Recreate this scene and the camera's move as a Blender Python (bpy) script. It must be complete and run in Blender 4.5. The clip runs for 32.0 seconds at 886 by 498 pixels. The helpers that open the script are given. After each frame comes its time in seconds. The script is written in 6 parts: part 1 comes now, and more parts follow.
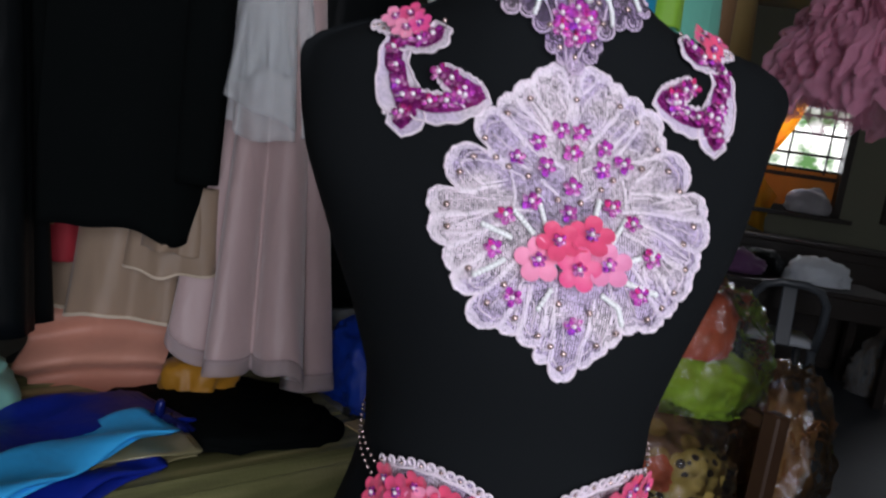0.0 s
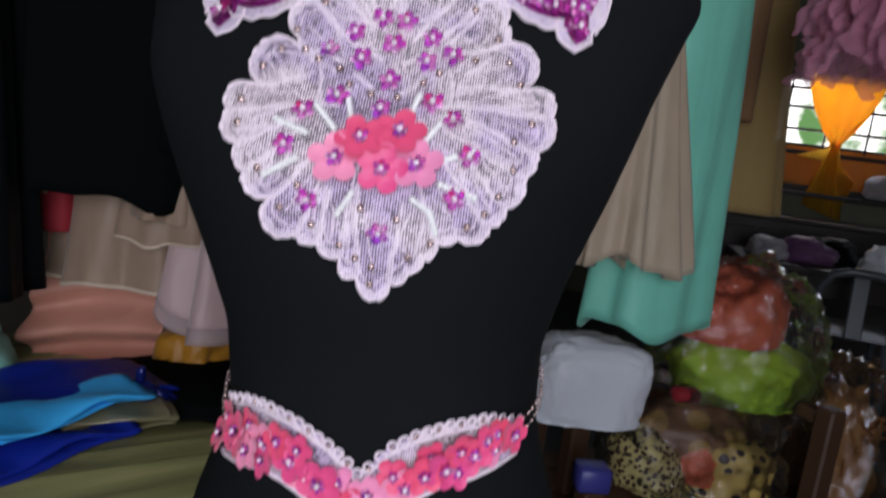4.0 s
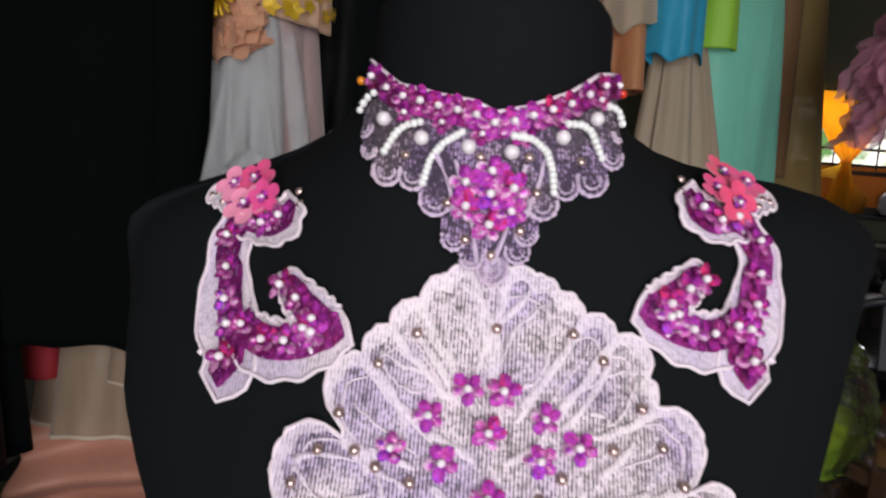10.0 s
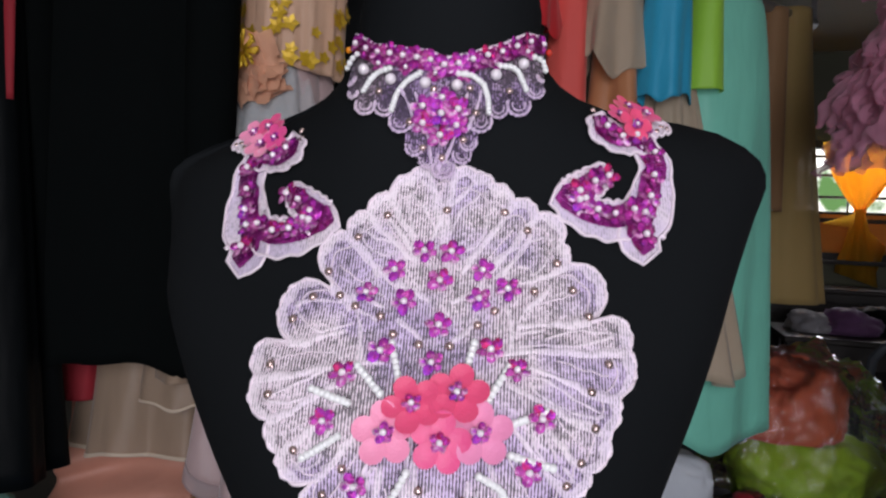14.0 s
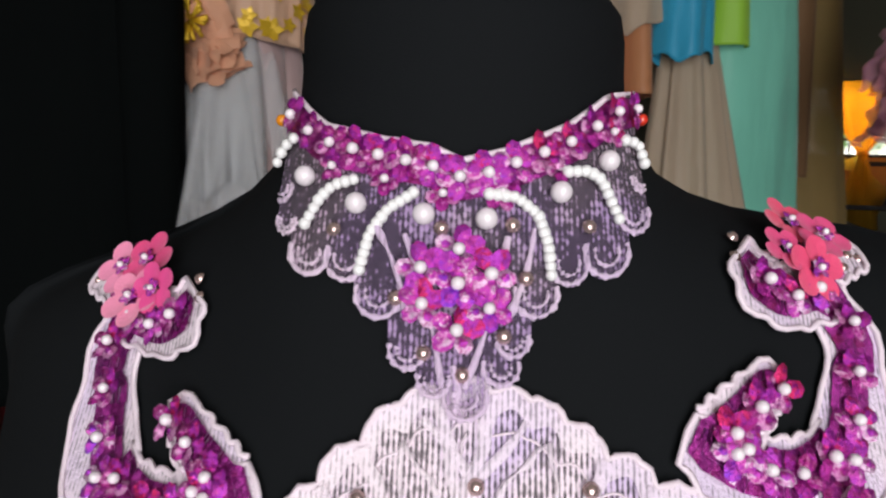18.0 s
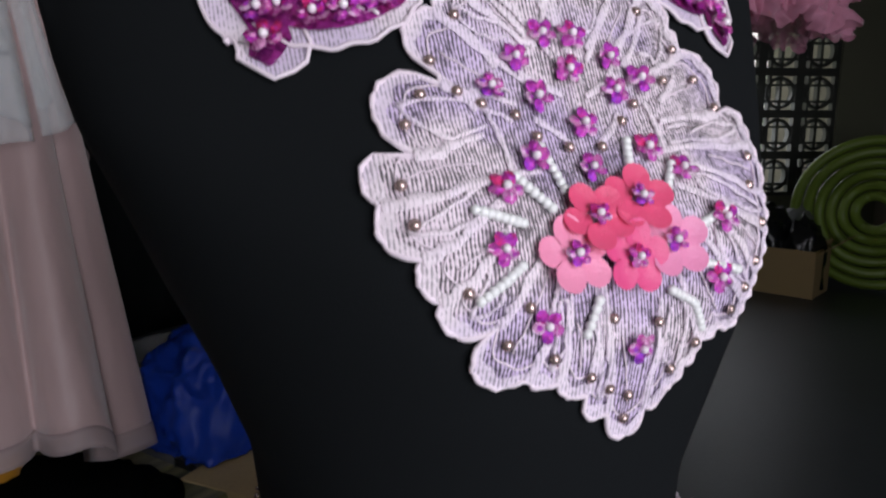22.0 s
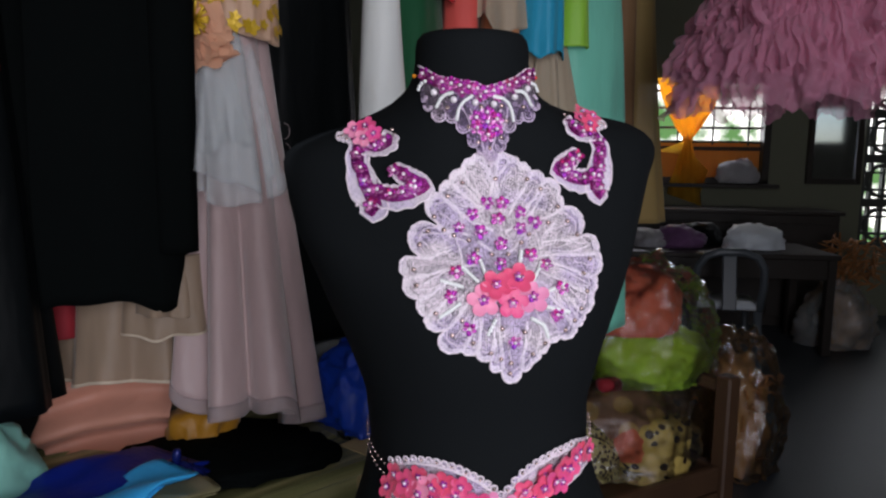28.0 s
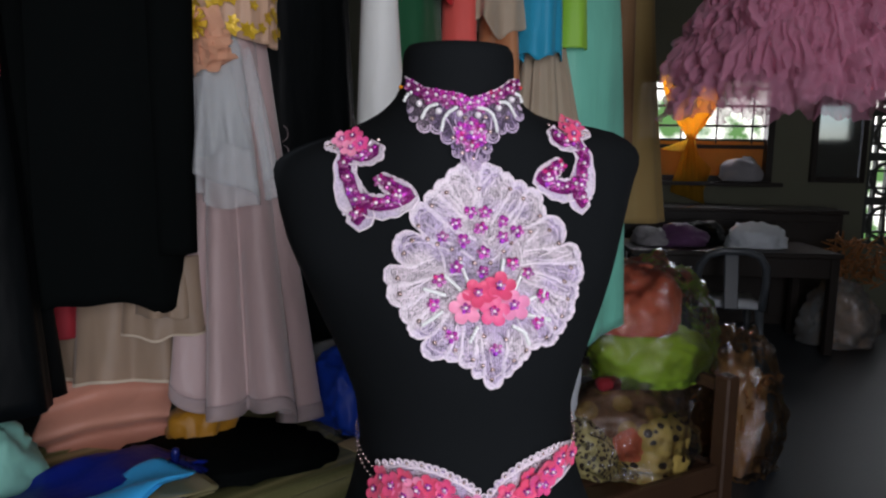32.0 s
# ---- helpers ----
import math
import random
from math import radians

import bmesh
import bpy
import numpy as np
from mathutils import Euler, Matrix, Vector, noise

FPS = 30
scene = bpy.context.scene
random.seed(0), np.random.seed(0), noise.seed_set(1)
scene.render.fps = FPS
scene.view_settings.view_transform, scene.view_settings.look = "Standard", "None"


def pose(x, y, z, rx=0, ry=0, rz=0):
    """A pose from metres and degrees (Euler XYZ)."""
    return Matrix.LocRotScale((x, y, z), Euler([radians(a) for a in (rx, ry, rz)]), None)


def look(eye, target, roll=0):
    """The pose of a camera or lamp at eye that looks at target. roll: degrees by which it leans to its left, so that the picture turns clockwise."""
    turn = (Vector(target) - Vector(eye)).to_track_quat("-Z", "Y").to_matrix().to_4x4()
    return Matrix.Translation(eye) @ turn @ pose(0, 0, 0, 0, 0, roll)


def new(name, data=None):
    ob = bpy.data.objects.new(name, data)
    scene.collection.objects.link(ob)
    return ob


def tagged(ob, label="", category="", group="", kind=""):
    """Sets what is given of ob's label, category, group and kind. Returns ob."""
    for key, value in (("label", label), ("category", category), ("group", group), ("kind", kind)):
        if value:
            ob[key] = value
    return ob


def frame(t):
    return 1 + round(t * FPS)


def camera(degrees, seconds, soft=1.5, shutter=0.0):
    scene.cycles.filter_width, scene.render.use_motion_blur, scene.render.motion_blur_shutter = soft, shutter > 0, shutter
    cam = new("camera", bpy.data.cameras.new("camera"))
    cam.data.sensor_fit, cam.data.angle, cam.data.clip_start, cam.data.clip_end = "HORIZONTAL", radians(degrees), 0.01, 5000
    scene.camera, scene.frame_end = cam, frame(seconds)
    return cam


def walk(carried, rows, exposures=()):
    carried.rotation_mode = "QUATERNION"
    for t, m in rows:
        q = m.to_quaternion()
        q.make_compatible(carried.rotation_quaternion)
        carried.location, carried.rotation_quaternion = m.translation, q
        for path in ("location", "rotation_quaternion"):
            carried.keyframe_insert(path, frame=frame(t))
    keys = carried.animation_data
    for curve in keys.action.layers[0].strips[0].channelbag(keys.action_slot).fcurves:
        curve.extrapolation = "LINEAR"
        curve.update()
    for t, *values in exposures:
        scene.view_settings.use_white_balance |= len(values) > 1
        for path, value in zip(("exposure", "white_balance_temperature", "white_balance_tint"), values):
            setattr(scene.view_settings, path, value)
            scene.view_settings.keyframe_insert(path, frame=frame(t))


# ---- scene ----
cam = camera(65.32, 32.0, 2.3, 0.5)
PATH = [
    (0, look((-0.1104, -0.5908, 1.2960), (0.0496, 1.3803, 0.9974), 8.48)),
    (0.5, look((-0.0776, -0.5791, 1.2631), (0.0513, 1.3938, 0.9613), 6.50)),
    (1, look((-0.0587, -0.5903, 1.2200), (0.0099, 1.3817, 0.8935), 8.56)),
    (1.5, look((-0.0381, -0.5859, 1.1907), (-0.0204, 1.3735, 0.7900), 5.95)),
    (2, look((-0.0082, -0.5751, 1.1616), (-0.0718, 1.3374, 0.5798), 4.21)),
    (2.5, look((0.0144, -0.5704, 1.1591), (-0.0543, 1.3277, 0.5329), 4.00)),
    (3, look((0.0304, -0.5665, 1.1956), (-0.0285, 1.3650, 0.6800), 5.87)),
    (3.5, look((0.0461, -0.5592, 1.2174), (-0.0040, 1.3878, 0.7627), 5.94)),
    (4, look((0.0523, -0.5509, 1.2562), (0.0057, 1.4210, 0.9252), 7.47)),
    (4.5, look((0.0463, -0.5439, 1.3126), (0.0465, 1.4401, 1.0599), 7.67)),
    (6.5, look((-0.0851, -0.4412, 1.3868), (0.3938, 1.4798, 1.1030), 4.65)),
    (7, look((-0.1144, -0.4338, 1.3863), (0.4814, 1.4544, 1.1037), 4.43)),
    (7.5, look((-0.1205, -0.4123, 1.3936), (0.4065, 1.4991, 1.1311), 4.85)),
    (8, look((-0.1174, -0.3921, 1.4001), (0.3085, 1.5507, 1.1894), 3.64)),
    (8.5, look((-0.0848, -0.3773, 1.4061), (0.1092, 1.6035, 1.2094), 5.43)),
    (9, look((-0.0545, -0.3878, 1.4120), (-0.0612, 1.6039, 1.2306), 5.34)),
    (9.5, look((-0.0406, -0.3835, 1.4088), (-0.0854, 1.6023, 1.1758), 4.38)),
    (10, look((-0.0148, -0.3925, 1.4047), (-0.0712, 1.5874, 1.1278), 4.08)),
    (10.5, look((0.0035, -0.4080, 1.3955), (-0.0629, 1.5732, 1.1305), 3.71)),
    (11, look((0.0106, -0.3991, 1.3805), (-0.0518, 1.5744, 1.0622), 1.94)),
    (11.5, look((0.0172, -0.4015, 1.3691), (-0.0435, 1.5739, 1.0623), 2.03)),
    (12, look((0.0236, -0.4098, 1.3593), (-0.0414, 1.5701, 1.0840), 2.97)),
    (12.5, look((0.0262, -0.4315, 1.3569), (-0.0634, 1.5533, 1.1272), 2.15)),
    (13, look((0.0219, -0.4544, 1.3545), (-0.0910, 1.5310, 1.1417), 1.90)),
    (13.5, look((0.0250, -0.4725, 1.3484), (-0.0886, 1.5128, 1.1349), 1.91)),
    (14, look((0.0240, -0.4889, 1.3315), (-0.1097, 1.5050, 1.2517), 2.40)),
    (14.5, look((0.0088, -0.4727, 1.3186), (-0.0984, 1.5223, 1.2257), 0.57)),
    (15, look((-0.0188, -0.4350, 1.3760), (-0.2174, 1.5515, 1.2556), 2.31)),
    (15.5, look((-0.0096, -0.3839, 1.4095), (-0.2916, 1.5939, 1.3163), 4.56)),
    (17.5, look((0.0204, -0.2947, 1.4188), (-0.2263, 1.6771, 1.1919), 1.93)),
    (18, look((-0.0005, -0.2991, 1.4220), (-0.0958, 1.6830, 1.1731), 1.07)),
    (18.5, look((-0.0246, -0.3161, 1.4253), (0.0385, 1.6630, 1.1443), 0.09)),
    (19, look((-0.0528, -0.3238, 1.4256), (0.0907, 1.6457, 1.1083), -0.91)),
    (19.5, look((-0.0822, -0.3299, 1.4254), (0.2067, 1.6230, 1.1052), -1.79)),
    (20, look((-0.1143, -0.3443, 1.4152), (0.2876, 1.5829, 1.0627), -2.09)),
    (20.5, look((-0.1355, -0.3605, 1.3805), (0.4067, 1.5431, 1.0938), -1.65)),
    (21, look((-0.1502, -0.3698, 1.3435), (0.5188, 1.4850, 1.0086), -0.65)),
    (21.5, look((-0.1589, -0.3835, 1.3088), (0.5450, 1.4572, 0.9678), -1.13)),
    (22, look((-0.1537, -0.3864, 1.2795), (0.6000, 1.4329, 0.9297), 0.08)),
    (22.5, look((-0.1620, -0.3915, 1.2552), (0.5913, 1.4372, 0.9583), -0.40)),
    (23, look((-0.1750, -0.3975, 1.2231), (0.5875, 1.4337, 0.9670), -0.67)),
    (23.5, look((-0.1901, -0.4032, 1.1872), (0.5397, 1.4281, 0.8500), 0.36)),
    (24, look((-0.1833, -0.4292, 1.1906), (0.4498, 1.4034, 0.7001), 3.98)),
    (24.5, look((-0.1592, -0.4773, 1.2453), (0.4584, 1.3430, 0.6931), 5.03)),
    (25, look((-0.1441, -0.5388, 1.2914), (0.4163, 1.2977, 0.7319), 4.26)),
    (25.5, look((-0.1623, -0.5912, 1.3367), (0.2190, 1.3159, 0.8699), 4.74)),
    (26, look((-0.1586, -0.6221, 1.3534), (0.2326, 1.2908, 0.9202), 4.05)),
    (26.5, look((-0.1586, -0.6516, 1.3534), (0.2551, 1.2743, 1.0078), 3.45)),
    (28.5, look((-0.1205, -0.7652, 1.3588), (0.1360, 1.2009, 1.0973), 0.38)),
    (29, look((-0.1077, -0.7615, 1.3626), (0.1762, 1.2018, 1.1075), -0.10)),
    (29.5, look((-0.1151, -0.7612, 1.3663), (0.1549, 1.2074, 1.1383), 0.66)),
    (30, look((-0.1110, -0.7699, 1.3657), (0.1733, 1.1970, 1.1411), 0.28)),
    (30.5, look((-0.1110, -0.7831, 1.3654), (0.2110, 1.1791, 1.1506), 0.45)),
    (31, look((-0.1234, -0.7781, 1.3665), (0.1320, 1.1849, 1.0818), 1.02)),
    (31.5, look((-0.1223, -0.7699, 1.3702), (0.1511, 1.1914, 1.0899), 0.94)),
    (32, look((-0.1195, -0.7686, 1.3694), (0.1469, 1.1947, 1.0966), 0.86)),
]
walk(cam, PATH, [(0, 0.04, 6250, 19), (1, -0.10, 6250, 20), (2, -0.02, 6250, 20), (4, 0.04, 6300, 21), (6, 0.04, 6350, 22), (8, 0.04, 6350, 22), (9, 0.24, 6900, 18), (11, 0.16, 6700, 19), (13, 0.05, 6450, 22), (15, 0.12, 6600, 20), (18, 0.26, 6900, 18), (21, 0.12, 6450, 20), (22.5, 0.04, 6450, 19), (24, 0.42, 6650, 12), (25, -0.02, 6500, 17), (26, 0.0, 6350, 19), (32, 0.05, 6400, 19)])

# ---- world and light ----
world = bpy.data.worlds.new("world")
scene.world = world
world.use_nodes = True
wn = world.node_tree.nodes
sky = wn.new("ShaderNodeTexSky")
sky.sky_type, sky.sun_disc = "NISHITA", False
sky.sun_elevation, sky.sun_rotation = radians(48), radians(20)
world.node_tree.links.new(sky.outputs[0], wn["Background"].inputs[0])
wn["Background"].inputs[1].default_value = 0.10

sun_data = bpy.data.lights.new("sun", "SUN")
sun_data.energy, sun_data.angle, sun_data.color = 2.5, radians(0.6), (1.0, 0.95, 0.86)
sun = new("sun", sun_data)
sun.matrix_world = look((6, 12, 12), (2, 3, 0))


def area(name, m, sx, sy, watts, color):
    d = bpy.data.lights.new(name, "AREA")
    d.shape, d.size, d.size_y, d.energy, d.color = "RECTANGLE", sx, sy, watts, color
    ob = new(name, d)
    ob.matrix_world = m
    return ob


# daylight through the wide doorway behind the camera, and through the window and the grille
area("doorway_daylight", look((0.28, -2.02, 1.5), (0.15, 0.0, 1.2)), 1.38, 1.8, 43, (0.94, 0.97, 1.0))
area("window_daylight", look((2.95, 5.35, 1.75), (2.6, 2.7, 0.2)), 1.2, 0.8, 15, (0.92, 0.97, 1.0))
area("grille_daylight", look((4.95, 4.78, 1.4), (4.3, 2.4, 0.6)), 1.2, 1.2, 10, (0.90, 0.97, 1.0))

# ---- materials ----


def mat(name, color, rough=0.6, metal=0.0, var=0.12, scale=30.0, bump=0.2, bump_scale=None, sheen=0.0, clear=0.0,
        spread=0.0, coat=0.0, ior=None, dist=0.002, trans=0.0, spec=0.5, glow=0.0, wrinkle=0.0):
    """A surface with grain at two scales. var: how far the colour wanders; spread: how far it differs from object to object; clear: the share of light let straight through; glow: the share that shines through softly."""
    m = bpy.data.materials.new(name)
    m.use_nodes = True
    nt = m.node_tree
    n, l = nt.nodes, nt.links
    p = n["Principled BSDF"]
    tc = n.new("ShaderNodeTexCoord")
    big = n.new("ShaderNodeTexNoise")
    big.inputs["Scale"].default_value, big.inputs["Detail"].default_value = scale * 0.22, 3
    fine = n.new("ShaderNodeTexNoise")
    fine.inputs["Scale"].default_value, fine.inputs["Detail"].default_value = (bump_scale or scale * 6), 4
    l.new(tc.outputs["Object"], big.inputs["Vector"])
    l.new(tc.outputs["Object"], fine.inputs["Vector"])
    mix = n.new("ShaderNodeMix")
    mix.data_type = "RGBA"
    c = Vector(color)
    mix.inputs[6].default_value = (*(c * (1 - var)), 1)
    mix.inputs[7].default_value = (*[min(1.0, v) for v in c * (1 + var)], 1)
    add = n.new("ShaderNodeMath")
    add.operation = "ADD"
    half = n.new("ShaderNodeMath")
    half.operation = "MULTIPLY"
    half.inputs[1].default_value = 0.4
    l.new(fine.outputs["Fac"], half.inputs[0])
    l.new(big.outputs["Fac"], add.inputs[0])
    l.new(half.outputs[0], add.inputs[1])
    off = n.new("ShaderNodeMath")
    off.operation = "SUBTRACT"
    off.inputs[1].default_value = 0.2
    l.new(add.outputs[0], off.inputs[0])
    l.new(off.outputs[0], mix.inputs[0])
    out = mix.outputs[2]
    if spread:
        info = n.new("ShaderNodeObjectInfo")
        hsv = n.new("ShaderNodeHueSaturation")
        ramp = n.new("ShaderNodeMapRange")
        ramp.inputs[3].default_value, ramp.inputs[4].default_value = 0.5 - spread * 0.5, 0.5 + spread * 0.5
        ramp2 = n.new("ShaderNodeMapRange")
        ramp2.inputs[3].default_value, ramp2.inputs[4].default_value = 1 - spread * 2, 1 + spread * 2
        l.new(info.outputs["Random"], ramp.inputs[0])
        l.new(info.outputs["Random"], ramp2.inputs[0])
        l.new(ramp.outputs[0], hsv.inputs["Hue"])
        l.new(ramp2.outputs[0], hsv.inputs["Value"])
        l.new(out, hsv.inputs["Color"])
        out = hsv.outputs[0]
    l.new(out, p.inputs["Base Color"])
    p.inputs["Roughness"].default_value, p.inputs["Metallic"].default_value = rough, metal
    p.inputs["Sheen Weight"].default_value = sheen
    p.inputs["Specular IOR Level"].default_value = spec
    p.inputs["Coat Weight"].default_value = coat
    p.inputs["Transmission Weight"].default_value = trans
    if ior:
        p.inputs["IOR"].default_value = ior
    if bump:
        b = n.new("ShaderNodeBump")
        b.inputs["Strength"].default_value, b.inputs["Distance"].default_value = bump, dist
        l.new(fine.outputs["Fac"], b.inputs["Height"])
        l.new(b.outputs[0], p.inputs["Normal"])
        if wrinkle:
            # soft creases, longer down the cloth than across it
            mp = n.new("ShaderNodeMapping")
            mp.inputs["Scale"].default_value = (1, 1, 0.3)
            l.new(tc.outputs["Object"], mp.inputs["Vector"])
            cr = n.new("ShaderNodeTexNoise")
            cr.inputs["Scale"].default_value, cr.inputs["Detail"].default_value, cr.inputs["Distortion"].default_value = 17, 2, 0.15
            l.new(mp.outputs[0], cr.inputs["Vector"])
            b2 = n.new("ShaderNodeBump")
            b2.inputs["Strength"].default_value, b2.inputs["Distance"].default_value = wrinkle, 0.016
            l.new(cr.outputs["Fac"], b2.inputs["Height"])
            l.new(b2.outputs[0], b.inputs["Normal"])
    last = p.outputs[0]
    if glow:
        tl = n.new("ShaderNodeBsdfTranslucent")
        l.new(out, tl.inputs[0])
        mg = n.new("ShaderNodeMixShader")
        mg.inputs[0].default_value = glow
        l.new(last, mg.inputs[1])
        l.new(tl.outputs[0], mg.inputs[2])
        last = mg.outputs[0]
        l.new(last, n["Material Output"].inputs[0])
    if clear:
        t = n.new("ShaderNodeBsdfTransparent")
        ms = n.new("ShaderNodeMixShader")
        ms.inputs[0].default_value = clear
        l.new(last, ms.inputs[1])
        l.new(t.outputs[0], ms.inputs[2])
        l.new(ms.outputs[0], n["Material Output"].inputs[0])
    return m


def lace_mat(name, color, density, least=0.29, shade=0.55, rows=0.55):
    """Machine lace: columns of tiny stitches with open gaps between them."""
    m = mat(name, color, 0.7, 0, 0.12, 60, 0.5, 900, sheen=0.3)
    nt = m.node_tree
    n, l = nt.nodes, nt.links
    p = n["Principled BSDF"]
    tc = n.new("ShaderNodeTexCoord")
    w = n.new("ShaderNodeTexWave")
    w.wave_type, w.bands_direction = "BANDS", "X"
    w.inputs["Scale"].default_value, w.inputs["Distortion"].default_value = 205, 0.55
    w.inputs["Detail"].default_value, w.inputs["Detail Scale"].default_value = 2.0, 2.2
    l.new(tc.outputs["Object"], w.inputs["Vector"])
    v = n.new("ShaderNodeTexVoronoi")
    v.inputs["Scale"].default_value = 480
    l.new(tc.outputs["Object"], v.inputs["Vector"])
    nz = n.new("ShaderNodeTexNoise")
    nz.inputs["Scale"].default_value, nz.inputs["Detail"].default_value = 55, 3
    l.new(tc.outputs["Object"], nz.inputs["Vector"])
    s1 = n.new("ShaderNodeMath")
    s1.operation = "MULTIPLY_ADD"
    s1.inputs[1].default_value = rows
    l.new(w.outputs["Fac"], s1.inputs[0])
    l.new(nz.outputs["Fac"], s1.inputs[2])
    s2 = n.new("ShaderNodeMath")
    s2.operation = "SUBTRACT"
    l.new(s1.outputs[0], s2.inputs[0])
    vh = n.new("ShaderNodeMath")
    vh.operation = "MULTIPLY"
    vh.inputs[1].default_value = 0.65
    l.new(v.outputs["Distance"], vh.inputs[0])
    l.new(vh.outputs[0], s2.inputs[1])
    r = n.new("ShaderNodeMapRange")
    r.inputs[1].default_value, r.inputs[2].default_value = density - 0.06, density + 0.28
    r.inputs[3].default_value, r.inputs[4].default_value = least, 1.0
    l.new(s2.outputs[0], r.inputs[0])
    tone = n.new("ShaderNodeTexNoise")
    tone.inputs["Scale"].default_value, tone.inputs["Detail"].default_value = 26, 2
    l.new(tc.outputs["Object"], tone.inputs["Vector"])
    step = n.new("ShaderNodeMapRange")
    step.inputs[1].default_value, step.inputs[2].default_value = 0.44, 0.58
    step.inputs[3].default_value, step.inputs[4].default_value = 0.0, shade
    l.new(tone.outputs["Fac"], step.inputs[0])
    tint = n.new("ShaderNodeMix")
    tint.data_type = "RGBA"
    tint.inputs[7].default_value = (color[0] * 0.66, color[1] * 0.58, color[2] * 0.92, 1)
    l.new(p.inputs["Base Color"].links[0].from_socket, tint.inputs[6])
    l.new(step.outputs[0], tint.inputs[0])
    l.new(tint.outputs[2], p.inputs["Base Color"])
    t = n.new("ShaderNodeBsdfTransparent")
    ms = n.new("ShaderNodeMixShader")
    l.new(r.outputs[0], ms.inputs[0])
    l.new(t.outputs[0], ms.inputs[1])
    l.new(p.outputs[0], ms.inputs[2])
    l.new(ms.outputs[0], n["Material Output"].inputs[0])
    return m


JERSEY = mat("black_jersey", (0.0054, 0.0068, 0.0077), 0.85, 0, 0.25, 14, 0.35, 1500, dist=0.0005, spec=0.12)
LACE = lace_mat("lilac_lace", (0.90, 0.775, 0.85), 0.34, 0.20, 0.6)
LACE_CLOSE = lace_mat("close_margin_lace", (0.84, 0.74, 0.81), 0.10, 0.45, 0.4)
CORD = mat("lace_cord", (0.84, 0.73, 0.80), 0.6, 0, 0.1, 90, 0.6, 1400, dist=0.0006)
PEARL = mat("pearl_bead", (0.82, 0.77, 0.80), 0.16, 0, 0.03, 40, 0.0, coat=0.6)
SEED = mat("white_seed_bead", (0.84, 0.86, 0.84), 0.3, 0, 0.05, 60, 0.15, 900, coat=0.3)
STONE = mat("rhinestone", (0.62, 0.46, 0.43), 0.22, 0.8, 0.3, 300, 0.0)
PETAL = mat("coral_pink_satin", (0.80, 0.075, 0.22), 0.34, 0, 0.14, 70, 0.25, 900, sheen=0.3, spread=0.03)
# lighter copy of the coral satin, with the satin's sheen painted into its colour
PETAL_SHEEN = mat("pink_satin_sheen", (0.92, 0.29, 0.47), 0.34, 0, 0.14, 70, 0.25, 900, sheen=0.3, spread=0.03)
CONCRETE = mat("grey_concrete", (0.031, 0.038, 0.045), 0.42, 0, 0.3, 4, 0.3, 60)
PLASTER = mat("olive_plaster", (0.16, 0.165, 0.115), 0.8, 0, 0.15, 5, 0.3, 80)
PLASTER_DARK = mat("bare_plaster", (0.20, 0.19, 0.16), 0.85, 0, 0.2, 5, 0.3, 80)
CEILING = mat("ceiling_board", (0.35, 0.33, 0.28), 0.8, 0, 0.12, 5, 0.2, 60)
WOOD = mat("dark_stained_wood", (0.075, 0.038, 0.02), 0.45, 0, 0.35, 25, 0.3, 140)
WOOD_BLACK = mat("blackened_wood", (0.02, 0.014, 0.01), 0.5, 0, 0.35, 25, 0.3, 140)
def plank_mat(name, c0, c1, c2, turn, rough=0.5):
    """Worn paint over timber: long streaks along the grain, dirt in the grain."""
    m = mat(name, c1, rough, 0, 0.2, 16, 0.5, 160)
    n, l = m.node_tree.nodes, m.node_tree.links
    tc = n.new("ShaderNodeTexCoord")
    mp = n.new("ShaderNodeMapping")
    mp.vector_type = "TEXTURE"
    mp.inputs["Rotation"].default_value = (0, 0, radians(turn))
    mp.inputs["Scale"].default_value = (9, 0.55, 1)
    l.new(tc.outputs["Object"], mp.inputs["Vector"])
    nz = n.new("ShaderNodeTexNoise")
    nz.inputs["Scale"].default_value, nz.inputs["Detail"].default_value, nz.inputs["Distortion"].default_value = 12, 6, 0.4
    l.new(mp.outputs[0], nz.inputs["Vector"])
    rp = n.new("ShaderNodeValToRGB")
    rp.color_ramp.elements[0].position, rp.color_ramp.elements[0].color = 0.34, (*c0, 1)
    rp.color_ramp.elements[1].position, rp.color_ramp.elements[1].color = 0.68, (*c2, 1)
    e = rp.color_ramp.elements.new(0.5)
    e.color = (*c1, 1)
    l.new(nz.outputs["Fac"], rp.inputs[0])
    l.new(rp.outputs[0], n["Principled BSDF"].inputs["Base Color"])
    return m


PLANK = plank_mat("olive_painted_plank", (0.04, 0.04, 0.016), (0.17, 0.17, 0.065), (0.42, 0.38, 0.19), 35, 0.36)
RAW_WOOD = mat("raw_timber", (0.44, 0.34, 0.17), 0.7, 0, 0.3, 25, 0.3, 140)
IRON = mat("black_iron", (0.02, 0.02, 0.02), 0.5, 0.3, 0.2, 40, 0.2, 300)
STEEL = mat("galvanised_tube", (0.45, 0.45, 0.46), 0.35, 0.9, 0.15, 40, 0.1, 300)


def cloth(name, color, rough=0.75, sheen=0.25, clear=0.0, var=0.14, bump=0.3, spec=0.3, glow=0.0, wrinkle=0.4):
    return mat(name, color, rough, 0, var, 22, bump, 700, sheen=sheen, clear=clear, dist=0.001, spec=spec, glow=glow, wrinkle=wrinkle)


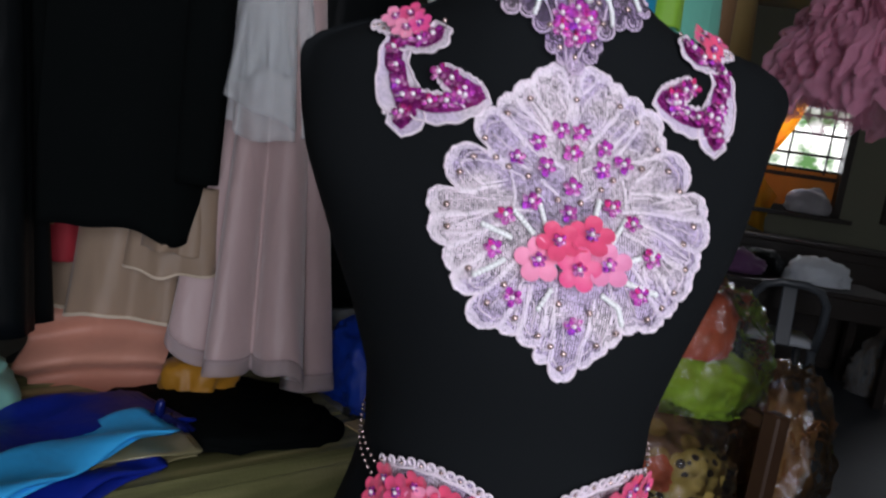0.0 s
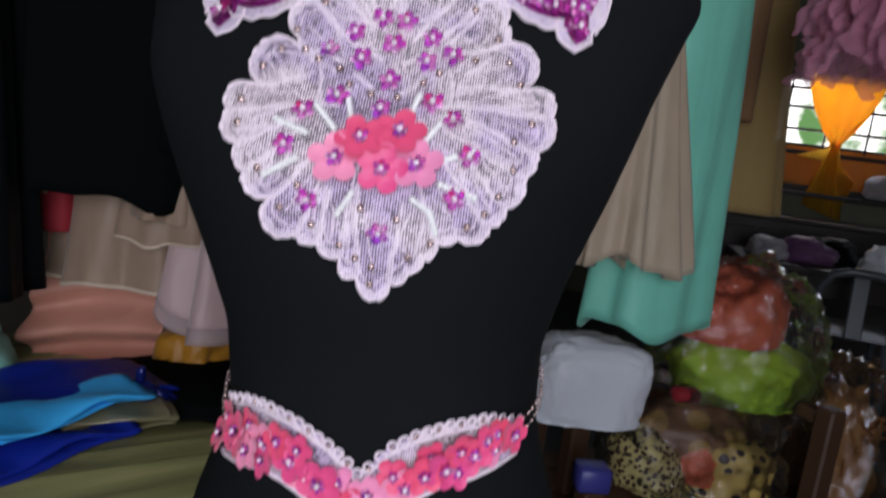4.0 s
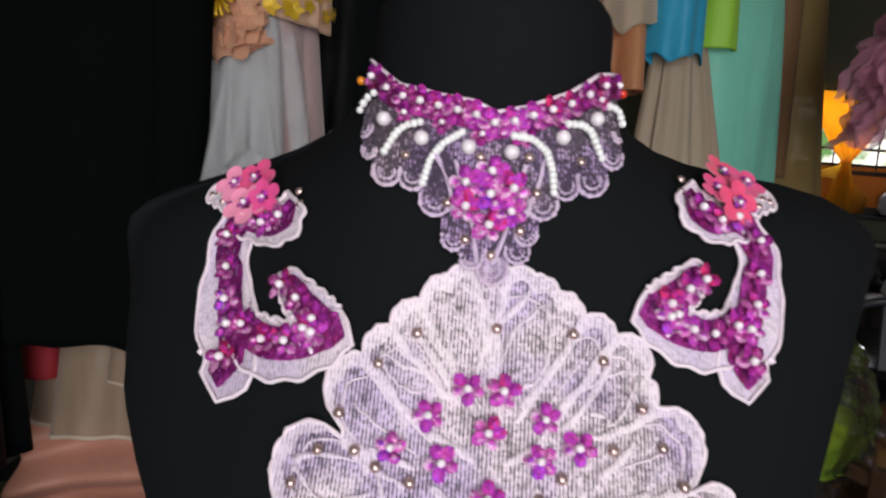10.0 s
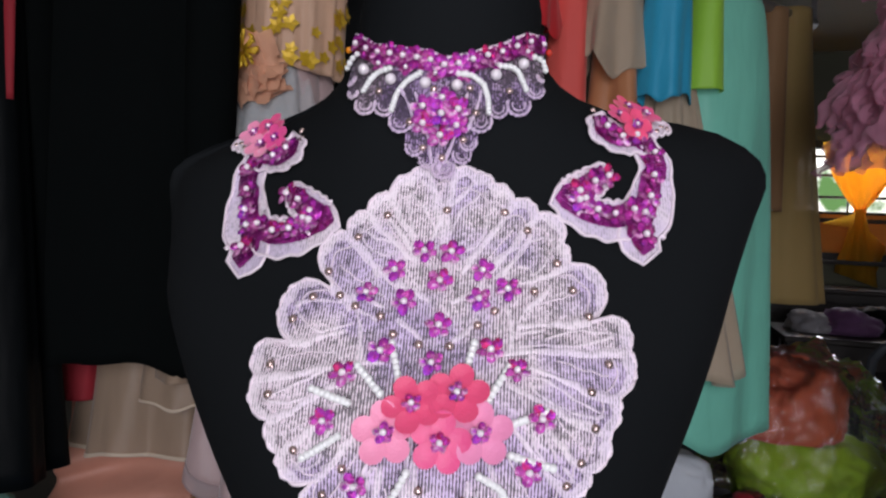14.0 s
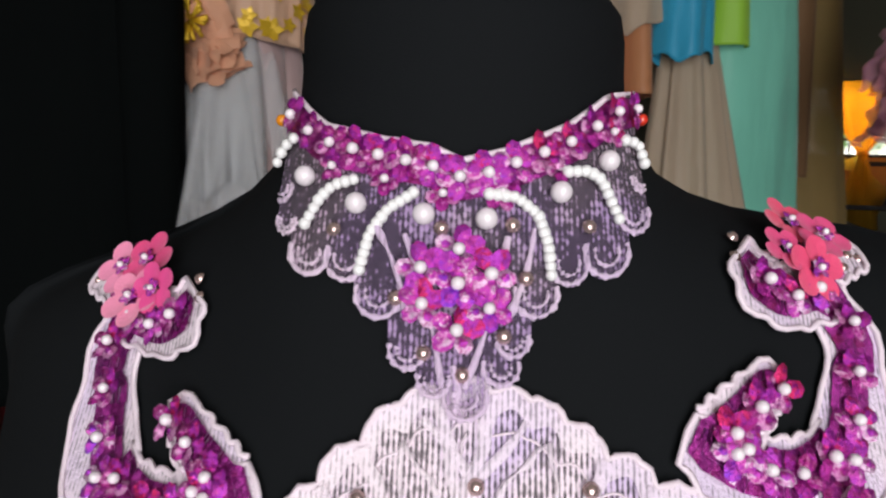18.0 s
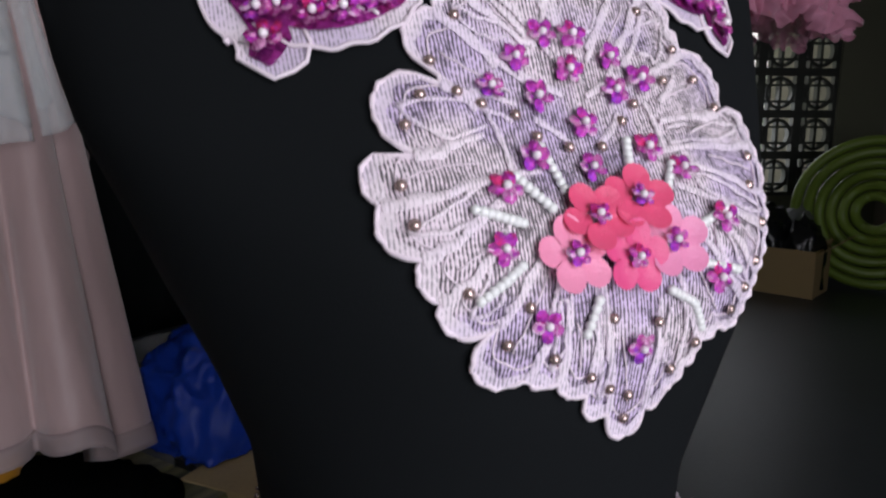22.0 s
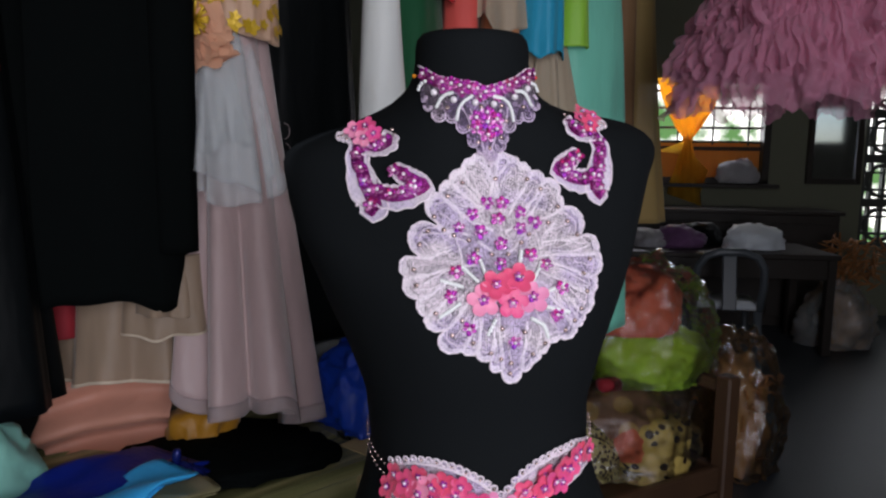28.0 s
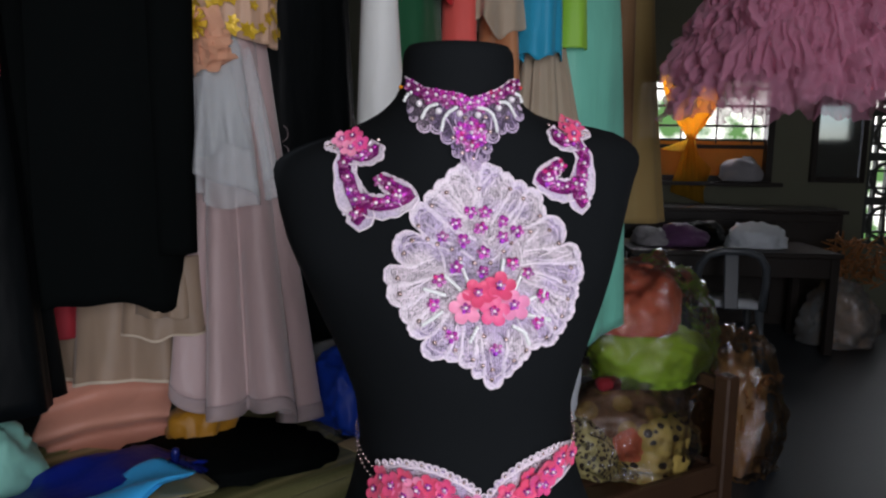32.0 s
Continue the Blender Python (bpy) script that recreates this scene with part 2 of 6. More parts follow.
def film_mat(name, crinkle=45, strength=0.9, dist=0.010, gloss=0.12, milky=0.05):
    """Clear plastic film: see-through, with sharp crinkled glints."""
    m = bpy.data.materials.new(name)
    m.use_nodes = True
    n, l = m.node_tree.nodes, m.node_tree.links
    tc = n.new("ShaderNodeTexCoord")
    nz = n.new("ShaderNodeTexNoise")
    nz.inputs["Scale"].default_value, nz.inputs["Detail"].default_value, nz.inputs["Distortion"].default_value = crinkle * 0.5, 3, 1.5
    l.new(tc.outputs["Object"], nz.inputs["Vector"])
    b = n.new("ShaderNodeBump")
    b.inputs["Strength"].default_value, b.inputs["Distance"].default_value = strength, dist
    l.new(nz.outputs["Fac"], b.inputs["Height"])
    g = n.new("ShaderNodeBsdfGlossy")
    g.inputs["Roughness"].default_value = gloss
    g.inputs["Color"].default_value = (0.95, 0.97, 1.0, 1)
    l.new(b.outputs[0], g.inputs["Normal"])
    t = n.new("ShaderNodeBsdfTransparent")
    t.inputs["Color"].default_value = (0.93, 0.94, 0.93, 1)
    f = n.new("ShaderNodeFresnel")
    f.inputs["IOR"].default_value = 1.6
    l.new(b.outputs[0], f.inputs["Normal"])
    ms = n.new("ShaderNodeMixShader")
    l.new(f.outputs[0], ms.inputs[0])
    l.new(t.outputs[0], ms.inputs[1])
    l.new(g.outputs[0], ms.inputs[2])
    df = n.new("ShaderNodeBsdfDiffuse")
    df.inputs["Color"].default_value = (0.8, 0.82, 0.82, 1)
    l.new(b.outputs[0], df.inputs["Normal"])
    mk = n.new("ShaderNodeMixShader")
    mk.inputs[0].default_value = milky
    l.new(ms.outputs[0], mk.inputs[1])
    l.new(df.outputs[0], mk.inputs[2])
    l.new(mk.outputs[0], n["Material Output"].inputs[0])
    return m


BLACK_WOOL = cloth("black_wool", (0.0032, 0.0042, 0.0042), 0.9, 0.0, spec=0.03)
BLACK_SATIN = cloth("black_satin", (0.003, 0.004, 0.0044), 0.5, 0.0, spec=0.08)
PINK_TAFFETA = cloth("dusty_pink_taffeta", (0.47, 0.34, 0.33), 0.46, 0.5, spec=0.4, wrinkle=0.7)
IVORY = cloth("ivory_organza", (0.36, 0.26, 0.18), 0.45, 0.2, 0.30, wrinkle=0.9)
PALE_BLUE = cloth("pale_blue_tulle", (0.86, 0.91, 0.93), 0.42, 0.4, 0.74, spec=0.5, wrinkle=1.2)
PEACH = cloth("peach_satin", (0.58, 0.27, 0.19), 0.4, 0.1)
PEACH_BODICE = cloth("peach_gathered_satin", (0.62, 0.40, 0.27), 0.45, 0.1)
YELLOW = mat("yellow_sequin", (0.75, 0.48, 0.03), 0.35, 0.3, 0.2, 80, 0.3, 700)
PEACH_ORGANZA = cloth("peach_organza", (0.80, 0.42, 0.26), 0.5, 0.2, 0.15)
WHITE_SATIN = cloth("white_satin", (0.90, 0.92, 0.89), 0.45, 0.1, 0.0, 0.05)
GREEN_VELVET = cloth("dark_green_velvet", (0.004, 0.085, 0.03), 0.7, 0.3)
RED_SATIN = cloth("red_satin", (0.62, 0.03, 0.035), 0.35, 0.1)
CORAL = cloth("coral_cloth", (0.80, 0.11, 0.09), 0.6, 0.1)
CREAM_ORGANZA = cloth("cream_organza", (0.58, 0.47, 0.34), 0.4, 0.3, 0.38, wrinkle=0.8)
BLUE = cloth("turquoise_blue_satin", (0.02, 0.36, 0.58), 0.4, 0.1)
LIME = cloth("lime_satin", (0.30, 0.62, 0.06), 0.45, 0.1)
TEAL = cloth("sea_green_satin", (0.19, 0.62, 0.47), 0.42, 0.1)
OCHRE = cloth("ochre_voile", (0.46, 0.33, 0.13), 0.7, 0.1, 0.3, glow=0.35)
ORANGE = cloth("orange_curtain", (0.94, 0.58, 0.06), 0.6, 0.1, 0.25, glow=0.7)
TULLE = cloth("dusty_pink_tulle", (0.76, 0.32, 0.46), 0.5, 0.4, 0.52, bump=0.6, glow=0.35, wrinkle=0.8)
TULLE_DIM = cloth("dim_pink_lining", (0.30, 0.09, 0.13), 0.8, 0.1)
COPPER = cloth("copper_satin", (0.50, 0.22, 0.10), 0.35, 0.1)
BROWN_CLOTH = cloth("brown_cloth", (0.20, 0.11, 0.05), 0.7, 0.1)
HEM_NET = cloth("grey_pink_net", (0.48, 0.38, 0.38), 0.6, 0.2, 0.45)
ROYAL = cloth("royal_blue_satin", (0.008, 0.022, 0.26), 0.38, 0.0, spec=0.2)
SKY = cloth("sky_blue_satin", (0.04, 0.42, 0.85), 0.35, 0.0, spec=0.2)
BLUE_SACK = cloth("blue_plastic_sack", (0.01, 0.05, 0.40), 0.35, 0.0)
MINT = cloth("mint_cloth", (0.22, 0.52, 0.43), 0.6, 0.1)
RED_CLOTH = cloth("red_cloth", (0.26, 0.012, 0.02), 0.7, 0.1)

# ---- helpers for shapes ----


def part(name, bm, material, parent=None, label="", smooth=True):
    me = bpy.data.meshes.new(name)
    bm.normal_update()
    bm.to_mesh(me)
    bm.free()
    if smooth:
        me.polygons.foreach_set("use_smooth", [True] * len(me.polygons))
    me.materials.append(material)
    ob = new(name, me)
    if parent:
        ob.parent = parent
        ob.matrix_parent_inverse = Matrix.Translation(parent.matrix_basis.translation).inverted() if parent.data is None else Matrix()
    return tagged(ob, label)


def share(name, me, m, parent):
    """One more object on a mesh that is there already."""
    ob = new(name, me)
    ob.parent = parent
    if parent.data is None:
        ob.matrix_parent_inverse = Matrix.Translation(parent.matrix_basis.translation).inverted()
    ob.matrix_basis = m
    return ob


def thing(name, at, label, category, group="", kind=""):
    e = new(name)
    e.empty_display_size = 0.02
    e.location = at
    return tagged(e, label, category, group, kind)


def mesh_of(name, bm, material, smooth=True):
    me = bpy.data.meshes.new(name)
    bm.normal_update()
    bm.to_mesh(me)
    bm.free()
    if smooth:
        me.polygons.foreach_set("use_smooth", [True] * len(me.polygons))
    me.materials.append(material)
    return me


def loft(rings, bm=None, caps=True, closed=True):
    bm = bm or bmesh.new()
    vs = [[bm.verts.new(p) for p in r] for r in rings]
    n = len(rings[0])
    for a, b in zip(vs, vs[1:]):
        for i in range(n if closed else n - 1):
            j = (i + 1) % n
            bm.faces.new((a[i], a[j], b[j], b[i]))
    if caps and closed:
        bm.faces.new(vs[0][::-1])
        bm.faces.new(vs[-1])
    return bm


def tube(pts, r, n=6, bm=None, taper=None):
    pts = [Vector(p) for p in pts]
    rings = []
    side = None
    for i, p in enumerate(pts):
        d = (pts[min(i + 1, len(pts) - 1)] - pts[max(i - 1, 0)]).normalized()
        if side is None:
            side = d.orthogonal().normalized()
        side = (side - d * side.dot(d)).normalized()
        up = d.cross(side)
        k = r * (taper[i] if taper else 1)
        rings.append([p + k * (math.cos(a) * side + math.sin(a) * up) for a in [2 * math.pi * q / n for q in range(n)]])
    return loft(rings, bm)


def box(sx, sy, sz, m=None, bevel=0.0, bm=None, seg=1):
    b = bmesh.new()
    bmesh.ops.create_cube(b, size=1)
    bmesh.ops.scale(b, vec=(sx, sy, sz), verts=b.verts)
    if bevel:
        bmesh.ops.bevel(b, geom=b.edges[:], offset=bevel, segments=seg, affect="EDGES")
    if m:
        bmesh.ops.transform(b, matrix=m, verts=b.verts)
    if bm is None:
        return b
    me = bpy.data.meshes.new("tmp")
    b.to_mesh(me)
    b.free()
    bm.from_mesh(me)
    bpy.data.meshes.remove(me)
    return bm


def thicken(bm, t):
    """Gives a sheet its thickness."""
    bm.normal_update()
    bmesh.ops.solidify(bm, geom=bm.faces[:], thickness=t)
    return bm


def flower_yellow():
    """A small spangle with five pointed petals."""
    bm = bmesh.new()
    for k in range(5):
        a = 2 * math.pi * k / 5
        d, s = Vector((math.cos(a), math.sin(a), 0)), Vector((-math.sin(a), math.cos(a), 0))
        v = [bm.verts.new(p) for p in (Vector((0, 0, 0.002)), d * 0.006 + s * 0.004 + Vector((0, 0, 0.003)), d * 0.012 + Vector((0, 0, 0.004)), d * 0.006 - s * 0.004 + Vector((0, 0, 0.003)))]
        bm.faces.new(v)
    return bm


def interp(x, xs, ys):
    return float(np.interp(x, xs, ys))


# ---- the dress form's shape, which the beadwork follows ----
BZ = (0.64, 0.70, 0.77, 0.86, 0.95, 1.00, 1.05, 1.11, 1.165, 1.20, 1.24, 1.28, 1.31, 1.34, 1.36, 1.375, 1.39, 1.405, 1.42, 1.436, 1.453)
BA = (0.150, 0.158, 0.164, 0.166, 0.150, 0.132, 0.119, 0.120, 0.136, 0.150, 0.165, 0.181, 0.192, 0.199, 0.199, 0.174, 0.128, 0.090, 0.069, 0.060, 0.058)
BF = (-0.125, -0.135, -0.145, -0.152, -0.152, -0.150, -0.148, -0.160, -0.178, -0.184, -0.174, -0.150, -0.136, -0.121, -0.114, -0.110, -0.106, -0.101, -0.097, -0.094, -0.092)


def smooth_at(z, ys):
    return (interp(z - 0.008, BZ, ys) + 2 * interp(z, BZ, ys) + interp(z + 0.008, BZ, ys)) / 4


def shape_at(z):
    """Middle in x and y, half width, front and back depth, and how square the section is."""
    xc = interp(z, (0.6, 0.86, 1.05, 1.12, 1.2, 1.28, 1.33, 1.38, 1.42), (0.030, 0.022, 0.010, 0.004, -0.002, -0.005, 0.0, 0.0, -0.007))
    yc = interp(z, (1.0, 1.3, 1.4, 1.44), (-0.02, -0.015, -0.03, -0.036))
    back = interp(z, (0.64, 0.8, 1.04, 1.25, 1.36, 1.41, 1.44), (0.12, 0.15, 0.10, 0.115, 0.10, 0.07, 0.058))
    sq = interp(z, (1.2, 1.28, 1.37, 1.42), (2.15, 2.5, 2.1, 2.0))
    return xc, yc, smooth_at(z, BA), yc - smooth_at(z, BF), back, sq


def bust(x, z):
    return sum(0.012 * math.exp(-((x - s * 0.068) / 0.040) ** 2 - ((z - 1.238) / 0.042) ** 2) for s in (-1, 1))


def ease(t):
    t = min(1.0, max(0.0, t))
    return t * t * (3 - 2 * t)


def relief(x, z):
    """The bust stands forward and the shoulders fall back."""
    return bust(x, z) - (0.032 if x < 0 else 0.020) * ease((abs(x) - 0.045) / 0.08) * ease((z - 1.25) / 0.13) * ease((1.435 - z) / 0.03)


def lean_up(x, z):
    """How far the shoulder on the x side stands higher."""
    return 0.020 * ease((x - 0.05) / 0.13) * ease((z - 1.20) / 0.14)


def front(x, z):
    z -= lean_up(x, z)
    xc, yc, a, f, b, sq = shape_at(z)
    q = min(abs(x - xc) / a, 0.985)
    return yc - f * (1 - q ** sq) ** (1 / sq) - relief(x, z)


def on_body(x, z, lift=0.0):
    """A place on the form's front, lifted off it, and the way straight out of it."""
    e = 0.004
    dx = (front(x + e, z) - front(x - e, z)) / (2 * e)
    dz = (front(x, z + e) - front(x, z - e)) / (2 * e)
    n = Vector((dx, -1, dz)).normalized()
    return Vector((x, front(x, z), z)) + n * lift, n


def seat(x, z, lift=0.0, spin=0.0, tilt=0.0, raised=0.0):
    """The pose of a bead or flower that sits flat on the form, its own z pointing out; raised: how far it stands up to face forward."""
    p, n = on_body(x, z, lift)
    n = n.lerp(Vector((0, -1, 0)), raised).normalized()
    q = n.to_track_quat("Z", "Y").to_matrix().to_4x4()
    return Matrix.Translation(p) @ q @ pose(0, 0, 0, tilt, 0, spin)

# ---- the room ----
WALL_TURN = -14.0
WM = pose(2.0, 5.39, 0, 0, 0, WALL_TURN)  # the window wall: x along it, y out of the room


def flat(name, sx, sy, sz, m, material, label, kind="structure", bevel=0.0):
    ob = part(name, box(sx, sy, sz, m, bevel), material, None, label, smooth=False)
    ob["kind"] = kind
    return ob


# a small opening in the south wall, which shows in the mirror
VX0, VX1, VZ0, VZ1 = 4.6, 5.38, 1.72, 2.3
flat("floor", 10.5, 11.0, 0.12, pose(1.7, 1.6, -0.06), CONCRETE, "worn grey concrete floor")
flat("ceiling", 10.5, 11.0, 0.08, pose(1.7, 1.6, 2.84), CEILING, "dim brownish board ceiling")
flat("wall_west", 0.15, 11.0, 2.8, pose(-1.9, 1.6, 1.4), PLASTER_DARK, "bare plaster wall behind the clothes")
flat("wall_east", 0.15, 9.6, 2.8, pose(6.5, 0.9, 1.4), PLASTER_DARK, "bare plaster side wall")
for x, w, z, h in ((-1.27, 1.25, 1.4, 2.8), (VX0 / 2 + 0.49, VX0 - 0.98, 1.4, 2.8), ((VX1 + 6.48) / 2, 6.48 - VX1, 1.4, 2.8), ((VX0 + VX1) / 2, VX1 - VX0, VZ0 / 2, VZ0), ((VX0 + VX1) / 2, VX1 - VX0, (VZ1 + 2.8) / 2, 2.8 - VZ1)):
    flat("wall_south", w, 0.15, h, pose(x, -2.1, z), PLASTER_DARK, "plaster wall beside the doorway")
flat("wall_south", 1.65, 0.15, 0.4, pose(0.165, -2.1, 2.6), PLASTER_DARK, "plaster lintel over the doorway")

# window wall with the window opening (u 0.45..1.75) and the grille opening (u 2.45..3.95)
W0, W1, WS, WT = 0.42, 1.66, 1.16, 2.10
G0, G1, GS, GT = 2.46, 4.05, 0.62, 2.15
for u0, u1, z0, z1 in ((-4.2, W0, 0, 2.8), (W0, W1, 0, WS), (W0, W1, WT, 2.8), (W1, G0, 0, 2.8), (G0, G1, 0, GS), (G0, G1, GT, 2.8), (G1, 5.2, 0, 2.8)):
    flat("wall_north", u1 - u0, 0.14, z1 - z0, WM @ pose((u0 + u1) / 2, 0.07, (z0 + z1) / 2), PLASTER, "dull olive plaster wall round the window")

# bright garden seen through the openings
BACK = bpy.data.materials.new("garden_light")
BACK.use_nodes = True
bn, bl = BACK.node_tree.nodes, BACK.node_tree.links
bno = bn.new("ShaderNodeTexNoise")
bno.inputs["Scale"].default_value, bno.inputs["Detail"].default_value = 3.2, 6
btc = bn.new("ShaderNodeTexCoord")
bl.new(btc.outputs["Object"], bno.inputs["Vector"])
br = bn.new("ShaderNodeValToRGB")
br.color_ramp.elements[0].position, br.color_ramp.elements[0].color = 0.41, (0.07, 0.16, 0.05, 1)
br.color_ramp.elements[1].position, br.color_ramp.elements[1].color = 0.56, (1.0, 1.0, 0.93, 1)
bl.new(bno.outputs["Fac"], br.inputs[0])
be = bn.new("ShaderNodeEmission")
be.inputs[1].default_value = 2.1
bl.new(br.outputs[0], be.inputs[0])
bl.new(be.outputs[0], bn["Material Output"].inputs[0])
flat("backdrop", 9.0, 0.02, 4.0, WM @ pose(2.2, 1.6, 1.6), BACK, "sunlit greenery and white sky outside the window")

# ---- the dress form ----


def dress_form():
    rings = []
    n = 72
    zs = list(np.linspace(0.64, 1.453, 96))
    for z in zs:
        xc, yc, a, f, b, sq = shape_at(z)
        r = []
        for k in range(n):
            t = 2 * math.pi * k / n
            s, c = math.sin(t), math.cos(t)
            x = xc + a * math.copysign(abs(s) ** (2 / sq), s)
            x += 0.003 * math.exp(-((z - 1.343) / 0.013) ** 2) * max(0.0, s) ** 6
            d = abs(c) ** (2 / sq)
            y = yc - f * d - (relief(x, z) * min(1, d * 3)) if c > 0 else yc + b * d
            r.append((x, y, z + lean_up(x, z)))
        rings.append(r)
    # rounded neck cap
    xc, yc, a, f, b, sq = shape_at(1.453)
    for k, (q, dz) in enumerate(((0.995, 0.012), (0.97, 0.020), (0.90, 0.0255), (0.75, 0.027))):
        rings.append([((x - xc) * q + xc, (y - yc) * q + yc, 1.453 + dz) for x, y, z in rings[95]])
    bm = loft(rings)
    # stand: pole, collar and round foot
    tube([(0.03, 0, 0.66), (0.03, 0, 0.03)], 0.017, 16, bm)
    loft([[(0.03 + r * math.cos(q), r * math.sin(q), z) for q in [2 * math.pi * i / 40 for i in range(40)]] for r, z in ((0.17, 0), (0.175, 0.012), (0.15, 0.022), (0.03, 0.035), (0.025, 0.06))], bm)
    ob = part("dress_form", bm, JERSEY, None, "black jersey-covered female dress form on a round-footed stand")
    return tagged(ob, category="mannequin")


dress_form()

# ---- clothes and furniture ----


def hanging(name, cx, cy, z1, z0, w1, w0, d1, d0, folds, depth, material, parent=None, label="", turn=0.0, hem=0.0, seed=0, shoulder=0.0, sway=0.0, lean=0.0, n=110, rows=34, open_hem=True, jut=1.0, span=(0.0, 1.0), grow=1.0, pleat=False, slant=0.0):
    """Cloth that hangs from z1 to z0: a flat tube, its folds growing deeper towards the hem."""
    rnd = random.Random(seed)
    ph = [rnd.uniform(0, 6.28) for _ in range(6)]
    rings = []
    for i in range(rows + 1):
        t = span[0] + (span[1] - span[0]) * i / rows
        z = z1 + (z0 - z1) * t
        w, d = w1 + (w0 - w1) * t ** jut, d1 + (d0 - d1) * t ** jut
        if shoulder and t < shoulder:
            k = math.sqrt(max(0.0, 1 - (1 - t / shoulder) ** 2))
            w *= 0.25 + 0.75 * k
        r = []
        for k in range(n):
            a = 2 * math.pi * k / n
            f = math.sin(folds * a + ph[0] + 0.5 * math.sin(2.3 * t + ph[4])) + 0.5 * math.sin(folds * 1.7 * a + ph[1] + 1.2 * t) + 0.35 * math.sin(folds * 0.55 * a + ph[2])
            if pleat:
                f = 1.9 * abs(math.sin(folds * 0.5 * a + ph[0] + 0.3 * math.sin(2 * a + ph[2]))) ** 0.7 - 1.2 + 0.12 * math.sin(9 * a + 3 * t)
            q = 1 + depth * (0.25 + 0.75 * t) * f
            x, y = w * q * grow * math.cos(a), d * q * grow * math.sin(a)
            dz = hem * t ** 3 * (math.sin(3 * a + ph[3]) + 0.4 * math.sin(7 * a + ph[5]))
            dz -= slant * t ** 3 * math.cos(a)
            x += sway * t * t
            y += lean * t
            r.append((x, y, z + dz))
        rings.append(r)
    bm = loft(rings, caps=not open_hem)
    bmesh.ops.transform(bm, matrix=pose(cx, cy, 0, 0, 0, turn), verts=bm.verts)
    bmesh.ops.recalc_face_normals(bm, faces=bm.faces[:])
    if open_hem:
        thicken(bm, 0.0016)
    ob = part(name, bm, material, parent, label)
    return ob


def garment(name, label, category, *a, **k):
    ob = hanging(name, *a, label=label, **k)
    tagged(ob, category=category, group="clothes on the rail")
    return ob


RAIL = [(-1.30, -0.15, 1.98), (0.98, 1.72, 1.98)]
rail = thing("clothes_rail", (-0.1, 0.8, 0), "galvanised tube clothes rail hung from the ceiling", "clothes rail")
part("rail_tube", tube(RAIL, 0.016, 14), STEEL, rail)
for p in RAIL:
    part("hanger_rod", tube([(p[0], p[1], 1.97), (p[0], p[1], 2.80)], 0.008, 10), STEEL, rail)

garment("black_gown", "long black gown with heavy dull folds on a hanger", "gown", -0.85, 0.48, 1.97, 0.89, 0.14, 0.21, 0.06, 0.09, 7, 0.10, BLACK_SATIN, turn=38, seed=1, shoulder=0.12)
coat = thing("black_coat", (-0.60, 0.67, 1.95), "black wool suit coat with a rounded hem on a hanger", "coat", "clothes on the rail")
hanging("body", -0.61, 0.68, 1.95, 1.06, 0.165, 0.158, 0.06, 0.07, 4, 0.03, BLACK_WOOL, coat, turn=20, seed=2, shoulder=0.2, hem=0.015)
hanging("sleeve", -0.475, 0.70, 1.86, 1.16, 0.05, 0.042, 0.05, 0.04, 3, 0.05, BLACK_WOOL, coat, turn=20, seed=40, shoulder=0.08)
hanging("sleeve", -0.745, 0.60, 1.86, 1.16, 0.05, 0.042, 0.05, 0.04, 3, 0.05, BLACK_WOOL, coat, turn=20, seed=41, shoulder=0.08)
garment("black_dress", "plain black dress hung deep among the clothes", "dress", -0.24, 1.16, 1.97, 0.86, 0.13, 0.2, 0.05, 0.08, 6, 0.08, BLACK_SATIN, turn=36, seed=3, shoulder=0.15)
garment("black_dress", "plain black dress hung deep among the clothes", "dress", -0.66, 0.98, 1.97, 0.98, 0.15, 0.2, 0.05, 0.08, 6, 0.08, BLACK_WOOL, turn=36, seed=4, shoulder=0.15)
garment("white_gown", "plain white satin gown with a pointed hem on a hanger", "gown", -0.045, 1.10, 1.97, 0.955, 0.030, 0.100, 0.05, 0.07, 3, 0.05, WHITE_SATIN, turn=30, seed=5, hem=0.03, sway=0.035)
garment("green_gown", "dark green velvet gown in deep folds", "gown", 0.05, 1.24, 1.97, 0.80, 0.09, 0.16, 0.05, 0.09, 6, 0.09, GREEN_VELVET, turn=38, seed=6)
garment("coral_dress", "bright coral red dress among the hanging gowns", "dress", 0.195, 1.28, 1.97, 1.25, 0.045, 0.06, 0.05, 0.07, 4, 0.08, CORAL, turn=38, seed=7)
garment("red_dress", "glossy red satin dress crumpled at the waist", "dress", 0.09, 1.20, 1.97, 1.80, 0.07, 0.09, 0.05, 0.06, 5, 0.14, RED_SATIN, turn=38, seed=17, hem=0.02)
garment("cream_gown", "cream organza gown with loose wavy flounces", "gown", 0.31, 1.30, 1.97, 1.73, 0.08, 0.11, 0.05, 0.08, 5, 0.16, CREAM_ORGANZA, turn=38, seed=8, hem=0.03)
garment("copper_gown", "copper satin gown half hidden by the cream one", "gown", 0.325, 1.31, 1.9, 1.575, 0.05, 0.062, 0.05, 0.075, 3, 0.22, COPPER, turn=38, seed=18)
garment("blue_dress", "turquoise blue satin dress on a hanger", "dress", 0.44, 1.28, 1.97, 1.655, 0.055, 0.065, 0.05, 0.06, 4, 0.10, BLUE, turn=30, seed=9, hem=0.01)
